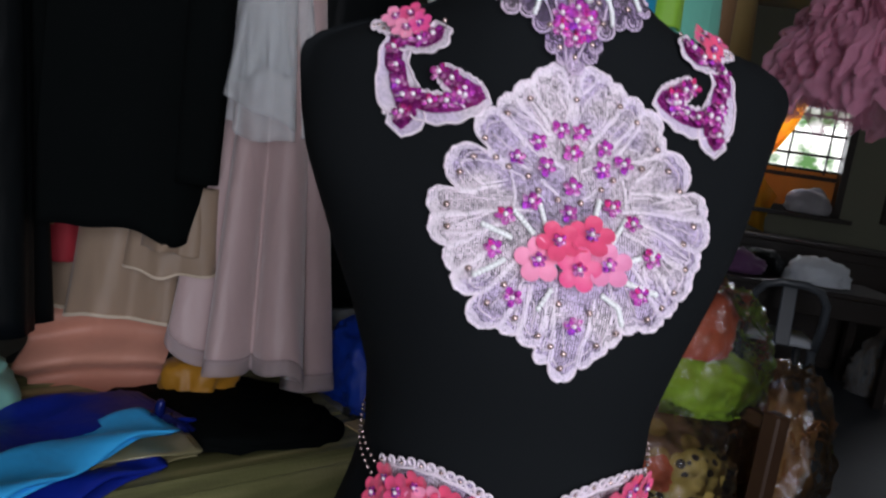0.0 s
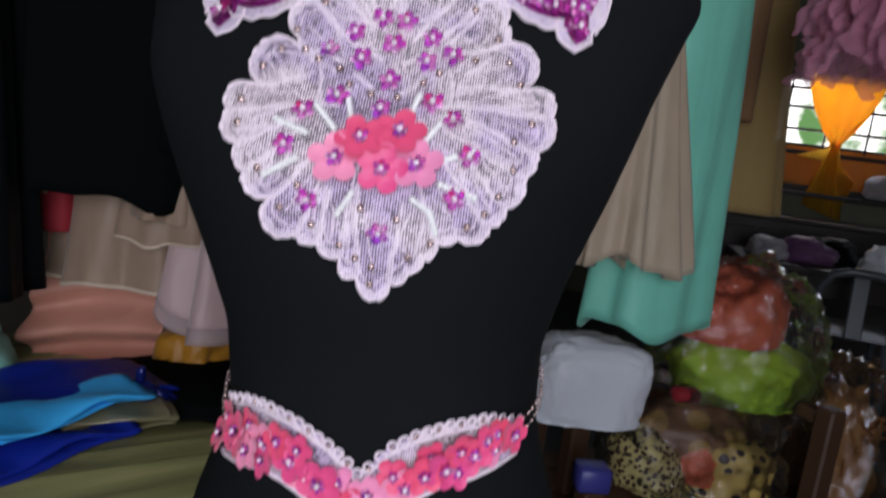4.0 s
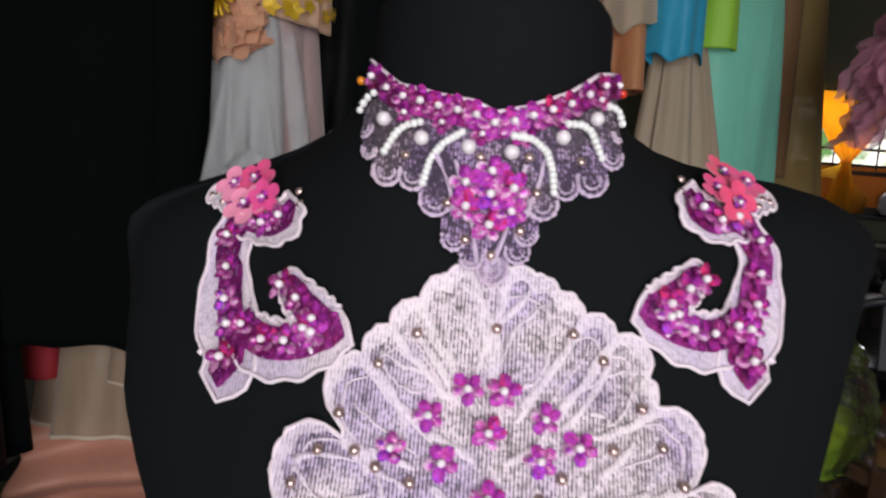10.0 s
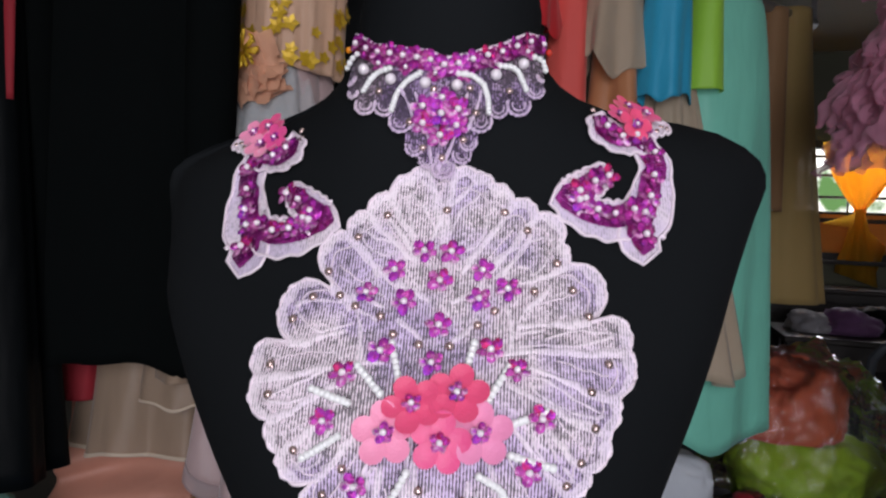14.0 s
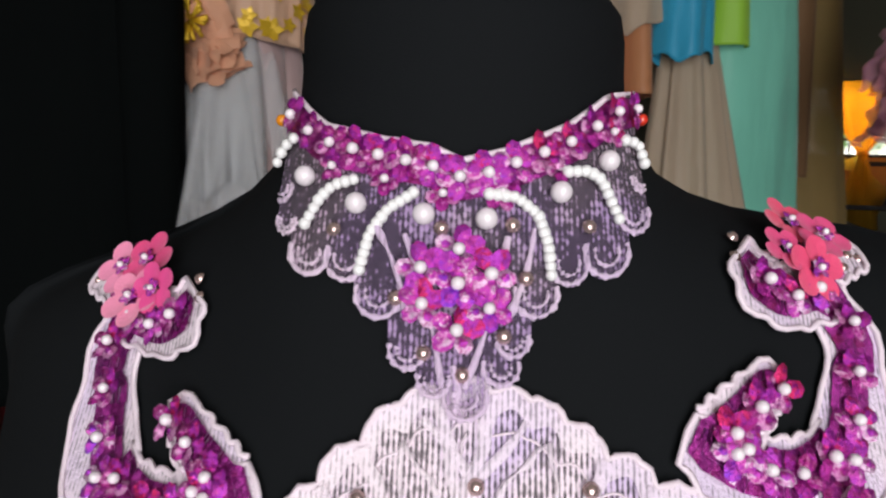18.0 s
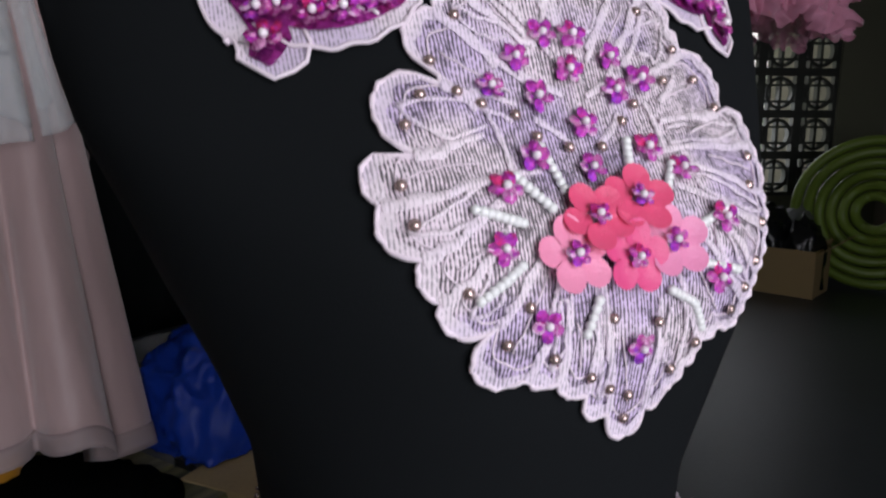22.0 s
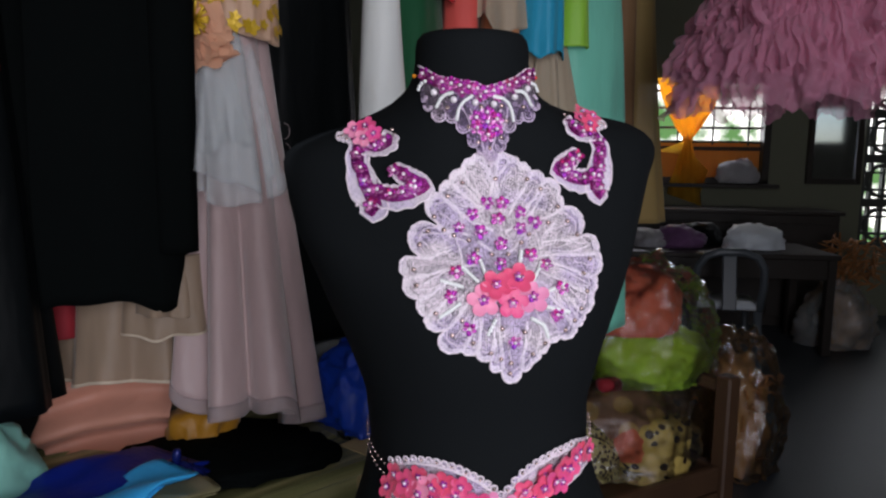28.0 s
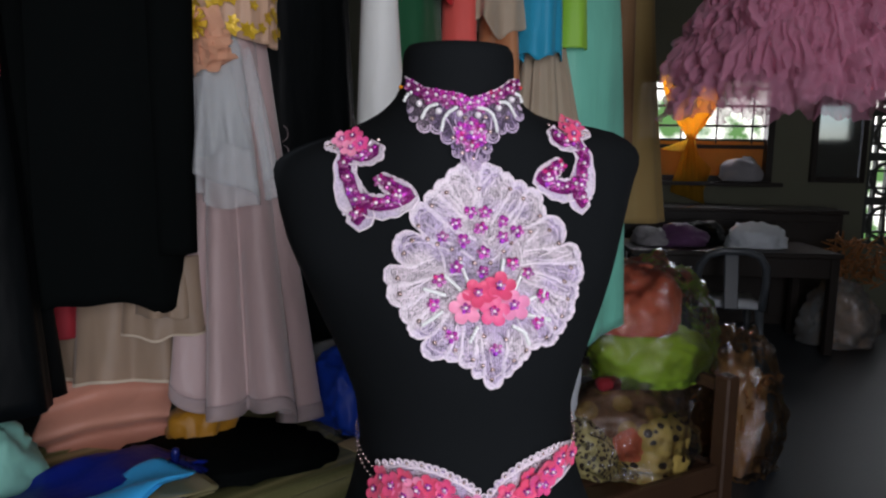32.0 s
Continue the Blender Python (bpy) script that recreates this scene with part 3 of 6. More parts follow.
garment("lime_dress", "lime green satin dress on a hanger", "dress", 0.545, 1.34, 1.97, 1.69, 0.036, 0.042, 0.05, 0.06, 3, 0.08, LIME, turn=30, seed=10)
garment("sea_green_gown", "long sea green satin gown in broad folds", "gown", 0.61, 1.42, 1.97, 0.78, 0.10, 0.175, 0.05, 0.10, 4, 0.11, TEAL, turn=12, seed=11, hem=0.02, sway=-0.005, jut=0.45)
garment("beige_gown", "beige organza gown hanging against the sea green one", "gown", 0.465, 1.35, 1.80, 0.98, 0.05, 0.16, 0.04, 0.07, 9, 0.22, CREAM_ORGANZA, turn=12, seed=12, hem=0.022, sway=0.0, lean=-0.10)
garment("ochre_veil", "sheer ochre voile length hanging from the rail", "veil", 0.90, 1.64, 2.0, 1.13, 0.045, 0.105, 0.03, 0.05, 4, 0.1, OCHRE, turn=20, seed=13, sway=0.05)
garment("brown_gown", "narrow brown cloth length beside the sea green gown", "gown", 0.815, 1.58, 1.98, 1.40, 0.035, 0.045, 0.03, 0.04, 3, 0.08, BROWN_CLOTH, turn=20, seed=19)
# pink dress with tulle overskirt and yellow bodice
pd = thing("pink_dress", (-0.38, 0.88, 1.9), "dusty pink taffeta dress with pale blue tulle and peach bodice", "dress", "clothes on the rail")
hanging("skirt", -0.395, 0.90, 1.66, 0.84, 0.078, 0.128, 0.06, 0.13, 7, 0.36, PINK_TAFFETA, pd, turn=18, seed=20, pleat=True, slant=0.034, hem=0.022, sway=0.0, lean=-0.15, n=160)
hanging("hem_band", -0.395, 0.90, 1.66, 0.84, 0.078, 0.128, 0.06, 0.13, 7, 0.36, HEM_NET, pd, "thin grey net hem band", turn=18, seed=20, pleat=True, slant=0.034, hem=0.022, sway=0.0, lean=-0.15, span=(0.985, 1.022), rows=4, grow=1.012, n=160)
hanging("tulle_overskirt", -0.405, 0.865, 1.62, 1.265, 0.06, 0.118, 0.05, 0.12, 9, 0.14, PALE_BLUE, pd, "pale blue tulle overskirt", turn=18, seed=21, hem=0.014, jut=0.7, lean=-0.06, n=160)
hanging("tulle_overskirt", -0.415, 0.85, 1.62, 1.30, 0.055, 0.10, 0.05, 0.11, 7, 0.18, PALE_BLUE, pd, "pale blue tulle overskirt", turn=14, seed=25, hem=0.018, jut=0.6, lean=-0.06, n=160)
hanging("tulle_overskirt", -0.425, 0.83, 1.56, 1.37, 0.05, 0.075, 0.04, 0.09, 8, 0.2, PALE_BLUE, pd, "pale blue tulle overskirt", turn=22, seed=35, hem=0.015, jut=0.6, lean=-0.05, n=160)
hanging("bodice", -0.385, 0.88, 1.96, 1.605, 0.105, 0.10, 0.07, 0.075, 14, 0.045, PEACH_BODICE, pd, "gathered peach satin bodice", turn=18, seed=22, hem=0.006)
ME_YELLOW = mesh_of("yellow_flower", flower_yellow(), YELLOW, smooth=False)
yr = random.Random(8)
for k in range(64):
    a, z = yr.uniform(-3.0, -0.2), yr.choice((1.62, 1.635, 1.65, 1.68, 1.72, 1.77, 1.82)) + yr.uniform(-0.012, 0.012)
    c, q = pose(-0.385, 0.88, 0, 0, 0, 18) @ Vector((0.108 * math.cos(a), 0.079 * math.sin(a), z)), a + radians(18)
    share("yellow_flower", ME_YELLOW, Matrix.Translation(c) @ Vector((math.cos(q), math.sin(q), 0.1)).to_track_quat("Z", "Y").to_matrix().to_4x4() @ Matrix.Scale(yr.uniform(0.9, 1.7), 4), pd)
for k in range(34):
    a, t = 2.4 * k, k / 34
    c = Vector((-0.415 + 0.036 * t * math.cos(a), 0.765, 1.605 + 0.055 * t * math.sin(a) - 0.01 * t))
    m = Matrix.Translation(c) @ pose(0, 0, 0, 90 + 40 * math.sin(a), 0, 35 * math.cos(a)) @ Matrix.Rotation(a, 4, "Z")
    petal = bmesh.new()
    g = [[petal.verts.new(m @ Vector((0.011 * (i - 1.5), 0.016 * j, 0.006 * math.sin(2.2 * i + j + k)))) for i in range(4)] for j in range(4)]
    for j in range(3):
        for i in range(3):
            petal.faces.new((g[j][i], g[j][i + 1], g[j + 1][i + 1], g[j + 1][i]))
    part("organza_petal", petal, PEACH_ORGANZA, pd)
star = bmesh.new()
for k in range(26):
    a = 2.4 * k
    tube([(-0.436, 0.745, 1.625), (-0.436 + 0.030 * math.cos(a), 0.74 - 0.01 * (k % 3), 1.625 + 0.034 * math.sin(a))], 0.0028, 5, star, (0.6, 1.2))
part("petal_star", star, YELLOW, pd, "bright yellow spiky flower")

for k in range(5):
    z = 1.41 - 0.045 * k
    part("thread_loop", tube([Vector((-0.272 + 0.002 * k + 0.013 * math.sin(a), 0.86, z + 0.018 * math.cos(a))) for a in np.linspace(0.1, 3.05, 12)], 0.0009, 5), HEM_NET, pd, "thin stiff thread loop")

# ivory tiers under the coat, peach satin under them
iv = thing("ivory_skirt", (-0.55, 0.66, 1.3), "ivory organza skirt in loose overlapping tiers", "skirt", "clothes on the rail")
hanging("tier", -0.60, 0.77, 1.16, 0.885, 0.10, 0.128, 0.06, 0.09, 5, 0.13, IVORY, iv, turn=10, seed=23, hem=0.006)
hanging("tier", -0.51, 0.755, 1.15, 0.985, 0.08, 0.085, 0.05, 0.085, 4, 0.15, IVORY, iv, turn=10, seed=26, hem=0.007)
hanging("tier", -0.52, 0.745, 1.15, 1.03, 0.06, 0.07, 0.05, 0.085, 5, 0.13, IVORY, iv, turn=10, seed=27, hem=0.006)
IVORY_EDGE = cloth("ivory_stitched_edge", (0.54, 0.44, 0.33), 0.6, 0.2)
hanging("hem_stitching", -0.60, 0.77, 1.16, 0.885, 0.10, 0.128, 0.06, 0.09, 5, 0.13, IVORY_EDGE, iv, turn=10, seed=23, hem=0.006, span=(0.975, 1.0), rows=3, grow=1.012)
hanging("hem_stitching", -0.51, 0.755, 1.15, 0.985, 0.08, 0.085, 0.05, 0.085, 4, 0.15, IVORY_EDGE, iv, turn=10, seed=26, hem=0.007, span=(0.97, 1.0), rows=3, grow=1.012)
peach = thing("peach_cloth", (-0.60, 0.70, 0.72), "peach satin cloth hanging in slack folds onto the table", "cloth")
bm = bmesh.new()
cols = []
for i in range(61):
    u = i / 60
    col = []
    for j in range(56):
        v = j / 55
        z = 1.02 - 0.30 * v
        sag = max(0.0, v - 0.35) / 0.65
        fold = 0.034 * sag * math.sin(24 * v + 2.2 * u + 1.5 * math.sin(3 * u)) + 0.006 * math.sin(9 * u + 3 * v)
        col.append(bm.verts.new(Vector((-0.775 + 0.265 * u + 0.012 * sag * math.sin(7 * v), 0.80 + 0.03 * u - 0.09 * sag - fold + 0.02 * math.sin(3.1 * u), z - 0.02 * sag * math.sin(3.1 * u)))))
    cols.append(col)
for p, q in zip(cols, cols[1:]):
    for j in range(55):
        bm.faces.new((p[j], p[j + 1], q[j + 1], q[j]))
part("sheet", thicken(bm, 0.003), PEACH, peach)
red = garment("red_scarf", "strip of dull red cloth showing below the coat", "scarf", -0.715, 0.72, 1.13, 0.98, 0.030, 0.032, 0.02, 0.025, 2, 0.08, RED_CLOTH, seed=28)
tape = garment("tan_tape", "narrow tan tape hanging beside the coat", "tape", -0.705, 0.665, 1.20, 1.055, 0.004, 0.005, 0.002, 0.002, 2, 0.05, BROWN_CLOTH, seed=39)
garment("red_ribbon", "narrow dark red satin ribbon between the black clothes", "ribbon", -0.716, 0.52, 1.96, 1.489, 0.010, 0.011, 0.006, 0.006, 2, 0.05, RED_CLOTH, seed=29)

# ruffled tulle petticoat hung high
PX, PY = 1.11, 1.02
ts = thing("tulle_skirt", (PX, PY, 2.0), "dusty pink ruffled tulle petticoat hung high from the ceiling", "skirt")
# opaque inner cone, a darker pink than the tulle tiers round it
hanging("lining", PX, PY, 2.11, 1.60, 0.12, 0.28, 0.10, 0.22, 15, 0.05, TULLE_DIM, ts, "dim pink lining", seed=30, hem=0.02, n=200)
part("hook", tube([(PX, PY, 2.06), (PX, PY, 2.79)], 0.006, 8), STEEL, ts)
tr_ = random.Random(12)


def ruffle_bm(seed):
    """One crumpled gauzy flounce in fine gathers, wider at its free edge."""
    rn = random.Random(seed)
    off = Vector((rn.uniform(0, 50), rn.uniform(0, 50), 0))
    fr = rn.uniform(46, 70)
    bm = bmesh.new()
    rows = []
    for j in range(13):
        v = j / 12
        row = []
        for i in range(61):
            u = i / 60 - 0.5
            w = 0.15 + 0.11 * v
            bend = 2.6 * noise.noise(Vector((u * 4, v * 2.2, 1)) + off)
            dy = 0.009 * (0.25 + v) * math.sin(u * fr + bend) + 0.046 * noise.noise(Vector((u * 5, v * 2.4, 0)) + off) * (0.3 + v) + 0.014 * noise.noise(Vector((u * 17, v * 7, 2)) + off)
            row.append(bm.verts.new(Vector((u * w + 0.012 * noise.noise(Vector((u * 9, v * 5, 7)) + off), -0.015 - 0.045 * math.sin(v * 2.5) + dy, -0.165 * v + 0.045 * noise.noise(Vector((u * 8, 0, 3)) + off) * v + 0.006 * v * math.sin(u * fr)))))
        rows.append(row)
    for p, q in zip(rows, rows[1:]):
        for i in range(60):
            bm.faces.new((p[i], p[i + 1], q[i + 1], q[i]))
    return bm


def tier_bm(k):
    """One gathered net tier, a full turn round the petticoat, crumpled and uneven at the hem."""
    off = Vector((k * 11.3, k * 4.7, 0))
    n, rows = 400, 14
    rx, ry, zt = 0.12 + 0.030 * k, 0.10 + 0.026 * k, 2.12 - 0.078 * k
    rings = []
    for j in range(rows + 1):
        v = j / rows
        r = []
        for i in range(n):
            a = 2 * math.pi * i / n
            d = Vector((math.cos(a), math.sin(a), 0))
            swing = 3.0 * noise.noise(d * 3.5 + off + Vector((0, 0, v * 1.5)))
            q = 0.055 * math.sin(1.25 * v) + (0.005 + 0.007 * v) * math.sin(a * 34 + swing * 2) * (0.4 + abs(noise.noise(d * 5 + off)))
            q += 0.050 * (0.25 + v) * noise.noise(d * 7 + off + Vector((0, 0, v * 1.2))) + 0.034 * noise.noise(d * 15 + off + Vector((0, 0, v * 5))) + 0.018 * noise.noise(d * 34 + off + Vector((0, 0, v * 12)))
            turn = a + 0.05 * v * noise.noise(d * 9 + off + Vector((5, 0, v * 3)))
            r.append((PX + (rx + q) * math.cos(turn), PY + (ry + q) * math.sin(turn), zt - 0.155 * v + v * (0.045 * noise.noise(d * 6 + off + Vector((3, 3, 0))) + 0.02 * noise.noise(d * 22 + off))))
        rings.append(r)
    return loft(rings, caps=False)


for k in range(7):
    part("ruffle_tier", tier_bm(k), TULLE, ts)
RUFFLES = [mesh_of("ruffle", ruffle_bm(k), TULLE) for k in range(8)]
for tier in range(7):
    zt = 2.11 - 0.070 * tier
    rx, ry = 0.11 + 0.030 * tier, 0.09 + 0.026 * tier
    n = 5 + tier // 2
    for k in range(n):
        a = 2 * math.pi * (k + 0.5 * (tier % 2)) / n + tr_.uniform(-0.2, 0.2)
        m = Matrix.Translation((PX + rx * math.cos(a), PY + ry * math.sin(a), zt + tr_.uniform(-0.03, 0.03))) @ pose(0, 0, 0, tr_.uniform(-20, 10), tr_.uniform(-24, 24), math.degrees(a) + 90 + tr_.uniform(-20, 20)) @ Matrix.Scale(tr_.uniform(0.6, 0.9), 4)
        share("ruffle", RUFFLES[tr_.randrange(8)], m, ts)

# table of planks
TT = pose(-0.50, 0.57, 0, 0, 0, 35)
table = thing("work_table", (-0.42, 0.55, 0), "rough olive painted plank work table heaped with cloth", "table")
for k in range(4):
    part("plank", box(1.25, 0.145, 0.03, TT @ pose(-0.22, -0.10 + 0.15 * k, 0.705), 0.004), PLANK, table, smooth=False)
for x, y in ((0.385, -0.14), (0.36, 0.33), (-0.80, -0.13), (-0.80, 0.33)):
    part("leg", box(0.05, 0.05, 0.69, TT @ pose(x, y, 0.345), 0.004), RAW_WOOD, table, smooth=False)
part("end_apron", box(0.03, 0.52, 0.075, TT @ pose(0.392, 0.125, 0.648), 0.003), RAW_WOOD, table, smooth=False)
part("end_plank", box(0.30, 0.15, 0.035, pose(0.005, 0.775, 0.7045, 0, 0, 44), 0.004), RAW_WOOD, table, smooth=False)
part("end_plank", box(0.28, 0.03, 0.06, pose(0.045, 0.735, 0.655, 0, 0, 44), 0.004), RAW_WOOD, table, smooth=False)
part("leg", box(0.05, 0.05, 0.69, pose(0.10, 0.85, 0.343, 0, 0, 44), 0.004), RAW_WOOD, table, smooth=False)
part("apron", box(1.2, 0.03, 0.09, TT @ pose(-0.22, -0.145, 0.645), 0.003), PLANK, table, smooth=False)


# ---- beadwork on the dress form ----


def sequin_mat(name, cols, rough=0.22, metal=0.65):
    """Foil cups in violet, magenta and red by turns, cup by cup; fine noise paints sparkle into the colour."""
    m = mat(name, (0.5, 0.03, 0.34), rough, metal, 0.3, 300, 0.7, 1500, dist=0.0012)
    n, l = m.node_tree.nodes, m.node_tree.links
    geo = n.new("ShaderNodeNewGeometry")
    info = n.new("ShaderNodeObjectInfo")
    tc = n.new("ShaderNodeTexCoord")
    nz = n.new("ShaderNodeTexNoise")
    nz.inputs["Scale"].default_value, nz.inputs["Detail"].default_value = 640, 2
    l.new(tc.outputs["Object"], nz.inputs["Vector"])
    a1 = n.new("ShaderNodeMath")
    a1.operation = "MULTIPLY_ADD"
    a1.inputs[1].default_value = 0.5
    l.new(info.outputs["Random"], a1.inputs[0])
    l.new(geo.outputs["Random Per Island"], a1.inputs[2])
    a2 = n.new("ShaderNodeMath")
    a2.operation = "MULTIPLY_ADD"
    a2.inputs[1].default_value = 1.15
    l.new(nz.outputs["Fac"], a2.inputs[0])
    l.new(a1.outputs[0], a2.inputs[2])
    rp = n.new("ShaderNodeValToRGB")
    rp.color_ramp.elements[0].position, rp.color_ramp.elements[0].color = 0.15, (*cols[0], 1)
    rp.color_ramp.elements[1].position, rp.color_ramp.elements[1].color = 0.92, (*cols[-1], 1)
    for k, c in enumerate(cols[1:-1]):
        e = rp.color_ramp.elements.new(0.15 + 0.77 * (k + 1) / (len(cols) - 1))
        e.color = (*c, 1)
    half = n.new("ShaderNodeMath")
    half.operation = "MULTIPLY"
    half.inputs[1].default_value = 0.46
    l.new(a2.outputs[0], half.inputs[0])
    l.new(half.outputs[0], rp.inputs[0])
    l.new(rp.outputs[0], n["Principled BSDF"].inputs["Base Color"])
    return m


# the palest pink stops are painted glints; the others are the foil's own colours
SEQ = sequin_mat("violet_magenta_sequin", ((0.28, 0.07, 0.84), (0.36, 0.06, 0.74), (0.58, 0.06, 0.60), (0.72, 0.08, 0.52), (0.95, 0.72, 0.92), (0.68, 0.06, 0.42), (0.54, 0.06, 0.64), (0.80, 0.04, 0.20)))
SEQ_PLUM = sequin_mat("plum_sequin_foil", ((0.24, 0.04, 0.56), (0.38, 0.02, 0.28), (0.54, 0.03, 0.34), (0.92, 0.46, 0.78), (0.44, 0.02, 0.22), (0.40, 0.03, 0.44), (0.74, 0.03, 0.16)))
SEQ_FILL = sequin_mat("plum_sequin_ground", ((0.10, 0.010, 0.15), (0.24, 0.014, 0.17), (0.52, 0.05, 0.40), (0.28, 0.014, 0.12)))


def cup_flower_bm(seed, petals=5):
    """Small foil cups set in a star, each tipped its own way, with a bright inner fold."""
    rnd = random.Random(seed)
    bm = bmesh.new()
    for k in range(petals):
        a = 2 * math.pi * (k + rnd.uniform(-0.12, 0.12)) / petals
        r0 = 0.0029 * rnd.uniform(0.92, 1.08)
        m = Matrix.Rotation(a, 4, "Z") @ Matrix.Translation((0.0039 * rnd.uniform(0.94, 1.06), 0, 0.0014 + 0.0005 * rnd.random())) @ Matrix.Rotation(rnd.uniform(-0.5, 0.1), 4, "Y") @ Matrix.Rotation(rnd.uniform(-0.28, 0.28), 4, "X")
        for q, h, n in ((1.0, 0.0, 7), (0.5, 0.0009, 5)):
            mid = bm.verts.new(m @ Vector((0, 0, h + 0.0010 * q)))
            ring = [bm.verts.new(m @ Vector((r0 * q * math.cos(2 * math.pi * j / n), r0 * q * 0.86 * math.sin(2 * math.pi * j / n), h - 0.0003 + 0.0004 * (j % 2)))) for j in range(n)]
            for j in range(n):
                bm.faces.new((mid, ring[j], ring[(j + 1) % n]))
    return bm


def flower_bm(petals, r_petal, r_at, cup, lift, n=9, tip=0.0, notch=0.0):
    """Round cupped petals set in a ring, each with a raised rim."""
    bm = bmesh.new()
    for k in range(petals):
        a = 2 * math.pi * k / petals
        rot = Matrix.Rotation(a, 4, "Z") @ Matrix.Translation((r_at, 0, lift + (k % 2) * 0.0004)) @ Matrix.Rotation(-tip, 4, "Y")
        mid = bm.verts.new(rot @ Vector((0, 0, -cup)))
        rings = []
        for q, h in ((0.55, -cup * 0.6), (1.0, 0.0)):
            rr = []
            for j in range(n):
                t = 2 * math.pi * j / n
                e = 1 - notch * max(0.0, math.cos(t)) ** 6
                rr.append(bm.verts.new(rot @ Vector((r_petal * q * e * math.cos(t), r_petal * q * 0.94 * math.sin(t), h))))
            rings.append(rr)
        for j in range(n):
            i = (j + 1) % n
            bm.faces.new((mid, rings[0][j], rings[0][i]))
            bm.faces.new((rings[0][j], rings[1][j], rings[1][i], rings[0][i]))
    return bm


def ball_bm(r, squash=1.0, seg=12):
    bm = bmesh.new()
    bmesh.ops.create_uvsphere(bm, u_segments=seg, v_segments=seg * 2 // 3, radius=r)
    bmesh.ops.scale(bm, vec=(1, 1, squash), verts=bm.verts)
    return bm


def stone_bm(r):
    """A domed silver stud on a narrow rim."""
    prof = ((1.10, 0.0), (1.12, 0.16), (1.0, 0.22), (0.92, 0.48), (0.66, 0.76), (0.30, 0.90))
    return loft([[(r * q * math.cos(2 * math.pi * k / 10), r * q * math.sin(2 * math.pi * k / 10), r * h) for k in range(10)] for q, h in prof])


ME_SEQ = [mesh_of("sequin_flower", cup_flower_bm(k), SEQ, smooth=False) for k in range(6)]
ME_SEQ_PLUM = [mesh_of("sequin_flower", cup_flower_bm(k + 9), SEQ_PLUM, smooth=False) for k in range(6)]
ME_PEARL = mesh_of("pearl", ball_bm(0.00168), PEARL)
ME_PEARL_BIG = mesh_of("pearl", ball_bm(0.0033), PEARL)
ME_BEAD = mesh_of("seed_bead", ball_bm(0.0016, 1.0, 9), SEED)
ME_CHAIN = mesh_of("chain_bead", ball_bm(0.0015, 1.0, 8), STONE)
ME_STONE = mesh_of("rhinestone", stone_bm(0.0021), STONE)
ME_SATIN = mesh_of("satin_flower", flower_bm(5, 0.0064, 0.0091, 0.0009, 0.0024, 14, 0.10, 0.05), PETAL)
# the same flower in the colour that carries the painted sheen
ME_SATIN_L = mesh_of("satin_flower", flower_bm(5, 0.0064, 0.0091, 0.0009, 0.0024, 14, 0.10, 0.05), PETAL_SHEEN)


def eyelet_bm(r, t, n=12, m=5):
    bm = bmesh.new()
    rings = []
    for k in range(n):
        a = 2 * math.pi * k / n
        c = Vector((r * math.cos(a), r * math.sin(a), 0))
        rings.append([c + t * (math.cos(b) * c.normalized() + math.sin(b) * Vector((0, 0, 1))) for b in [2 * math.pi * q / m for q in range(m)]])
    rings.append(rings[0])
    bm = loft(rings, bm, caps=False)
    bmesh.ops.remove_doubles(bm, verts=bm.verts, dist=1e-6)
    return bm


ME_EYELET = mesh_of("eyelet", eyelet_bm(0.0032, 0.0010), CORD)
brnd = random.Random(5)


def sequin_flower(parent, x, z, plum=False, size=1.0, lift=0.0034):
    m = seat(x, z, lift, brnd.uniform(0, 60), brnd.uniform(-8, 8)) @ Matrix.Scale(size * brnd.uniform(0.93, 1.07), 4)
    f = share("sequin_flower", brnd.choice(ME_SEQ_PLUM if plum else ME_SEQ), m, parent)
    p = share("pearl", ME_PEARL, Matrix.Translation((0, 0, 0.0026)), f)
    return f


def satin_flower(parent, x, z, light=False, size=1.0, lift=0.003, spin=None, raised=0.0):
    m = seat(x, z, lift, brnd.uniform(0, 72) if spin is None else spin, brnd.uniform(-16, 16), raised) @ Matrix.Scale(size, 4)
    f = share("satin_flower", ME_SATIN_L if light else ME_SATIN, m, parent)
    s = share("sequin_center", brnd.choice(ME_SEQ), Matrix.Translation((0, 0, 0.0032)) @ Matrix.Scale(0.78, 4), f)
    share("pearl", ME_PEARL, Matrix.Translation((0, 0, 0.0052)), f)
    return f


def stone(parent, x, z, size=1.0, lift=0.0034):
    if parent.name == "lace_medallion":
        # no stud hangs over the edge of the lace
        d = Vector((x, z)) - MC
        far = 0.90 * reach[int(round(math.degrees(math.atan2(d.y, d.x)))) % 360]
        if d.length > far:
            x, z = MC + d * (far / d.length)
    return share("rhinestone", ME_STONE, seat(x, z, lift, brnd.uniform(0, 45)) @ Matrix.Scale(size, 4), parent)


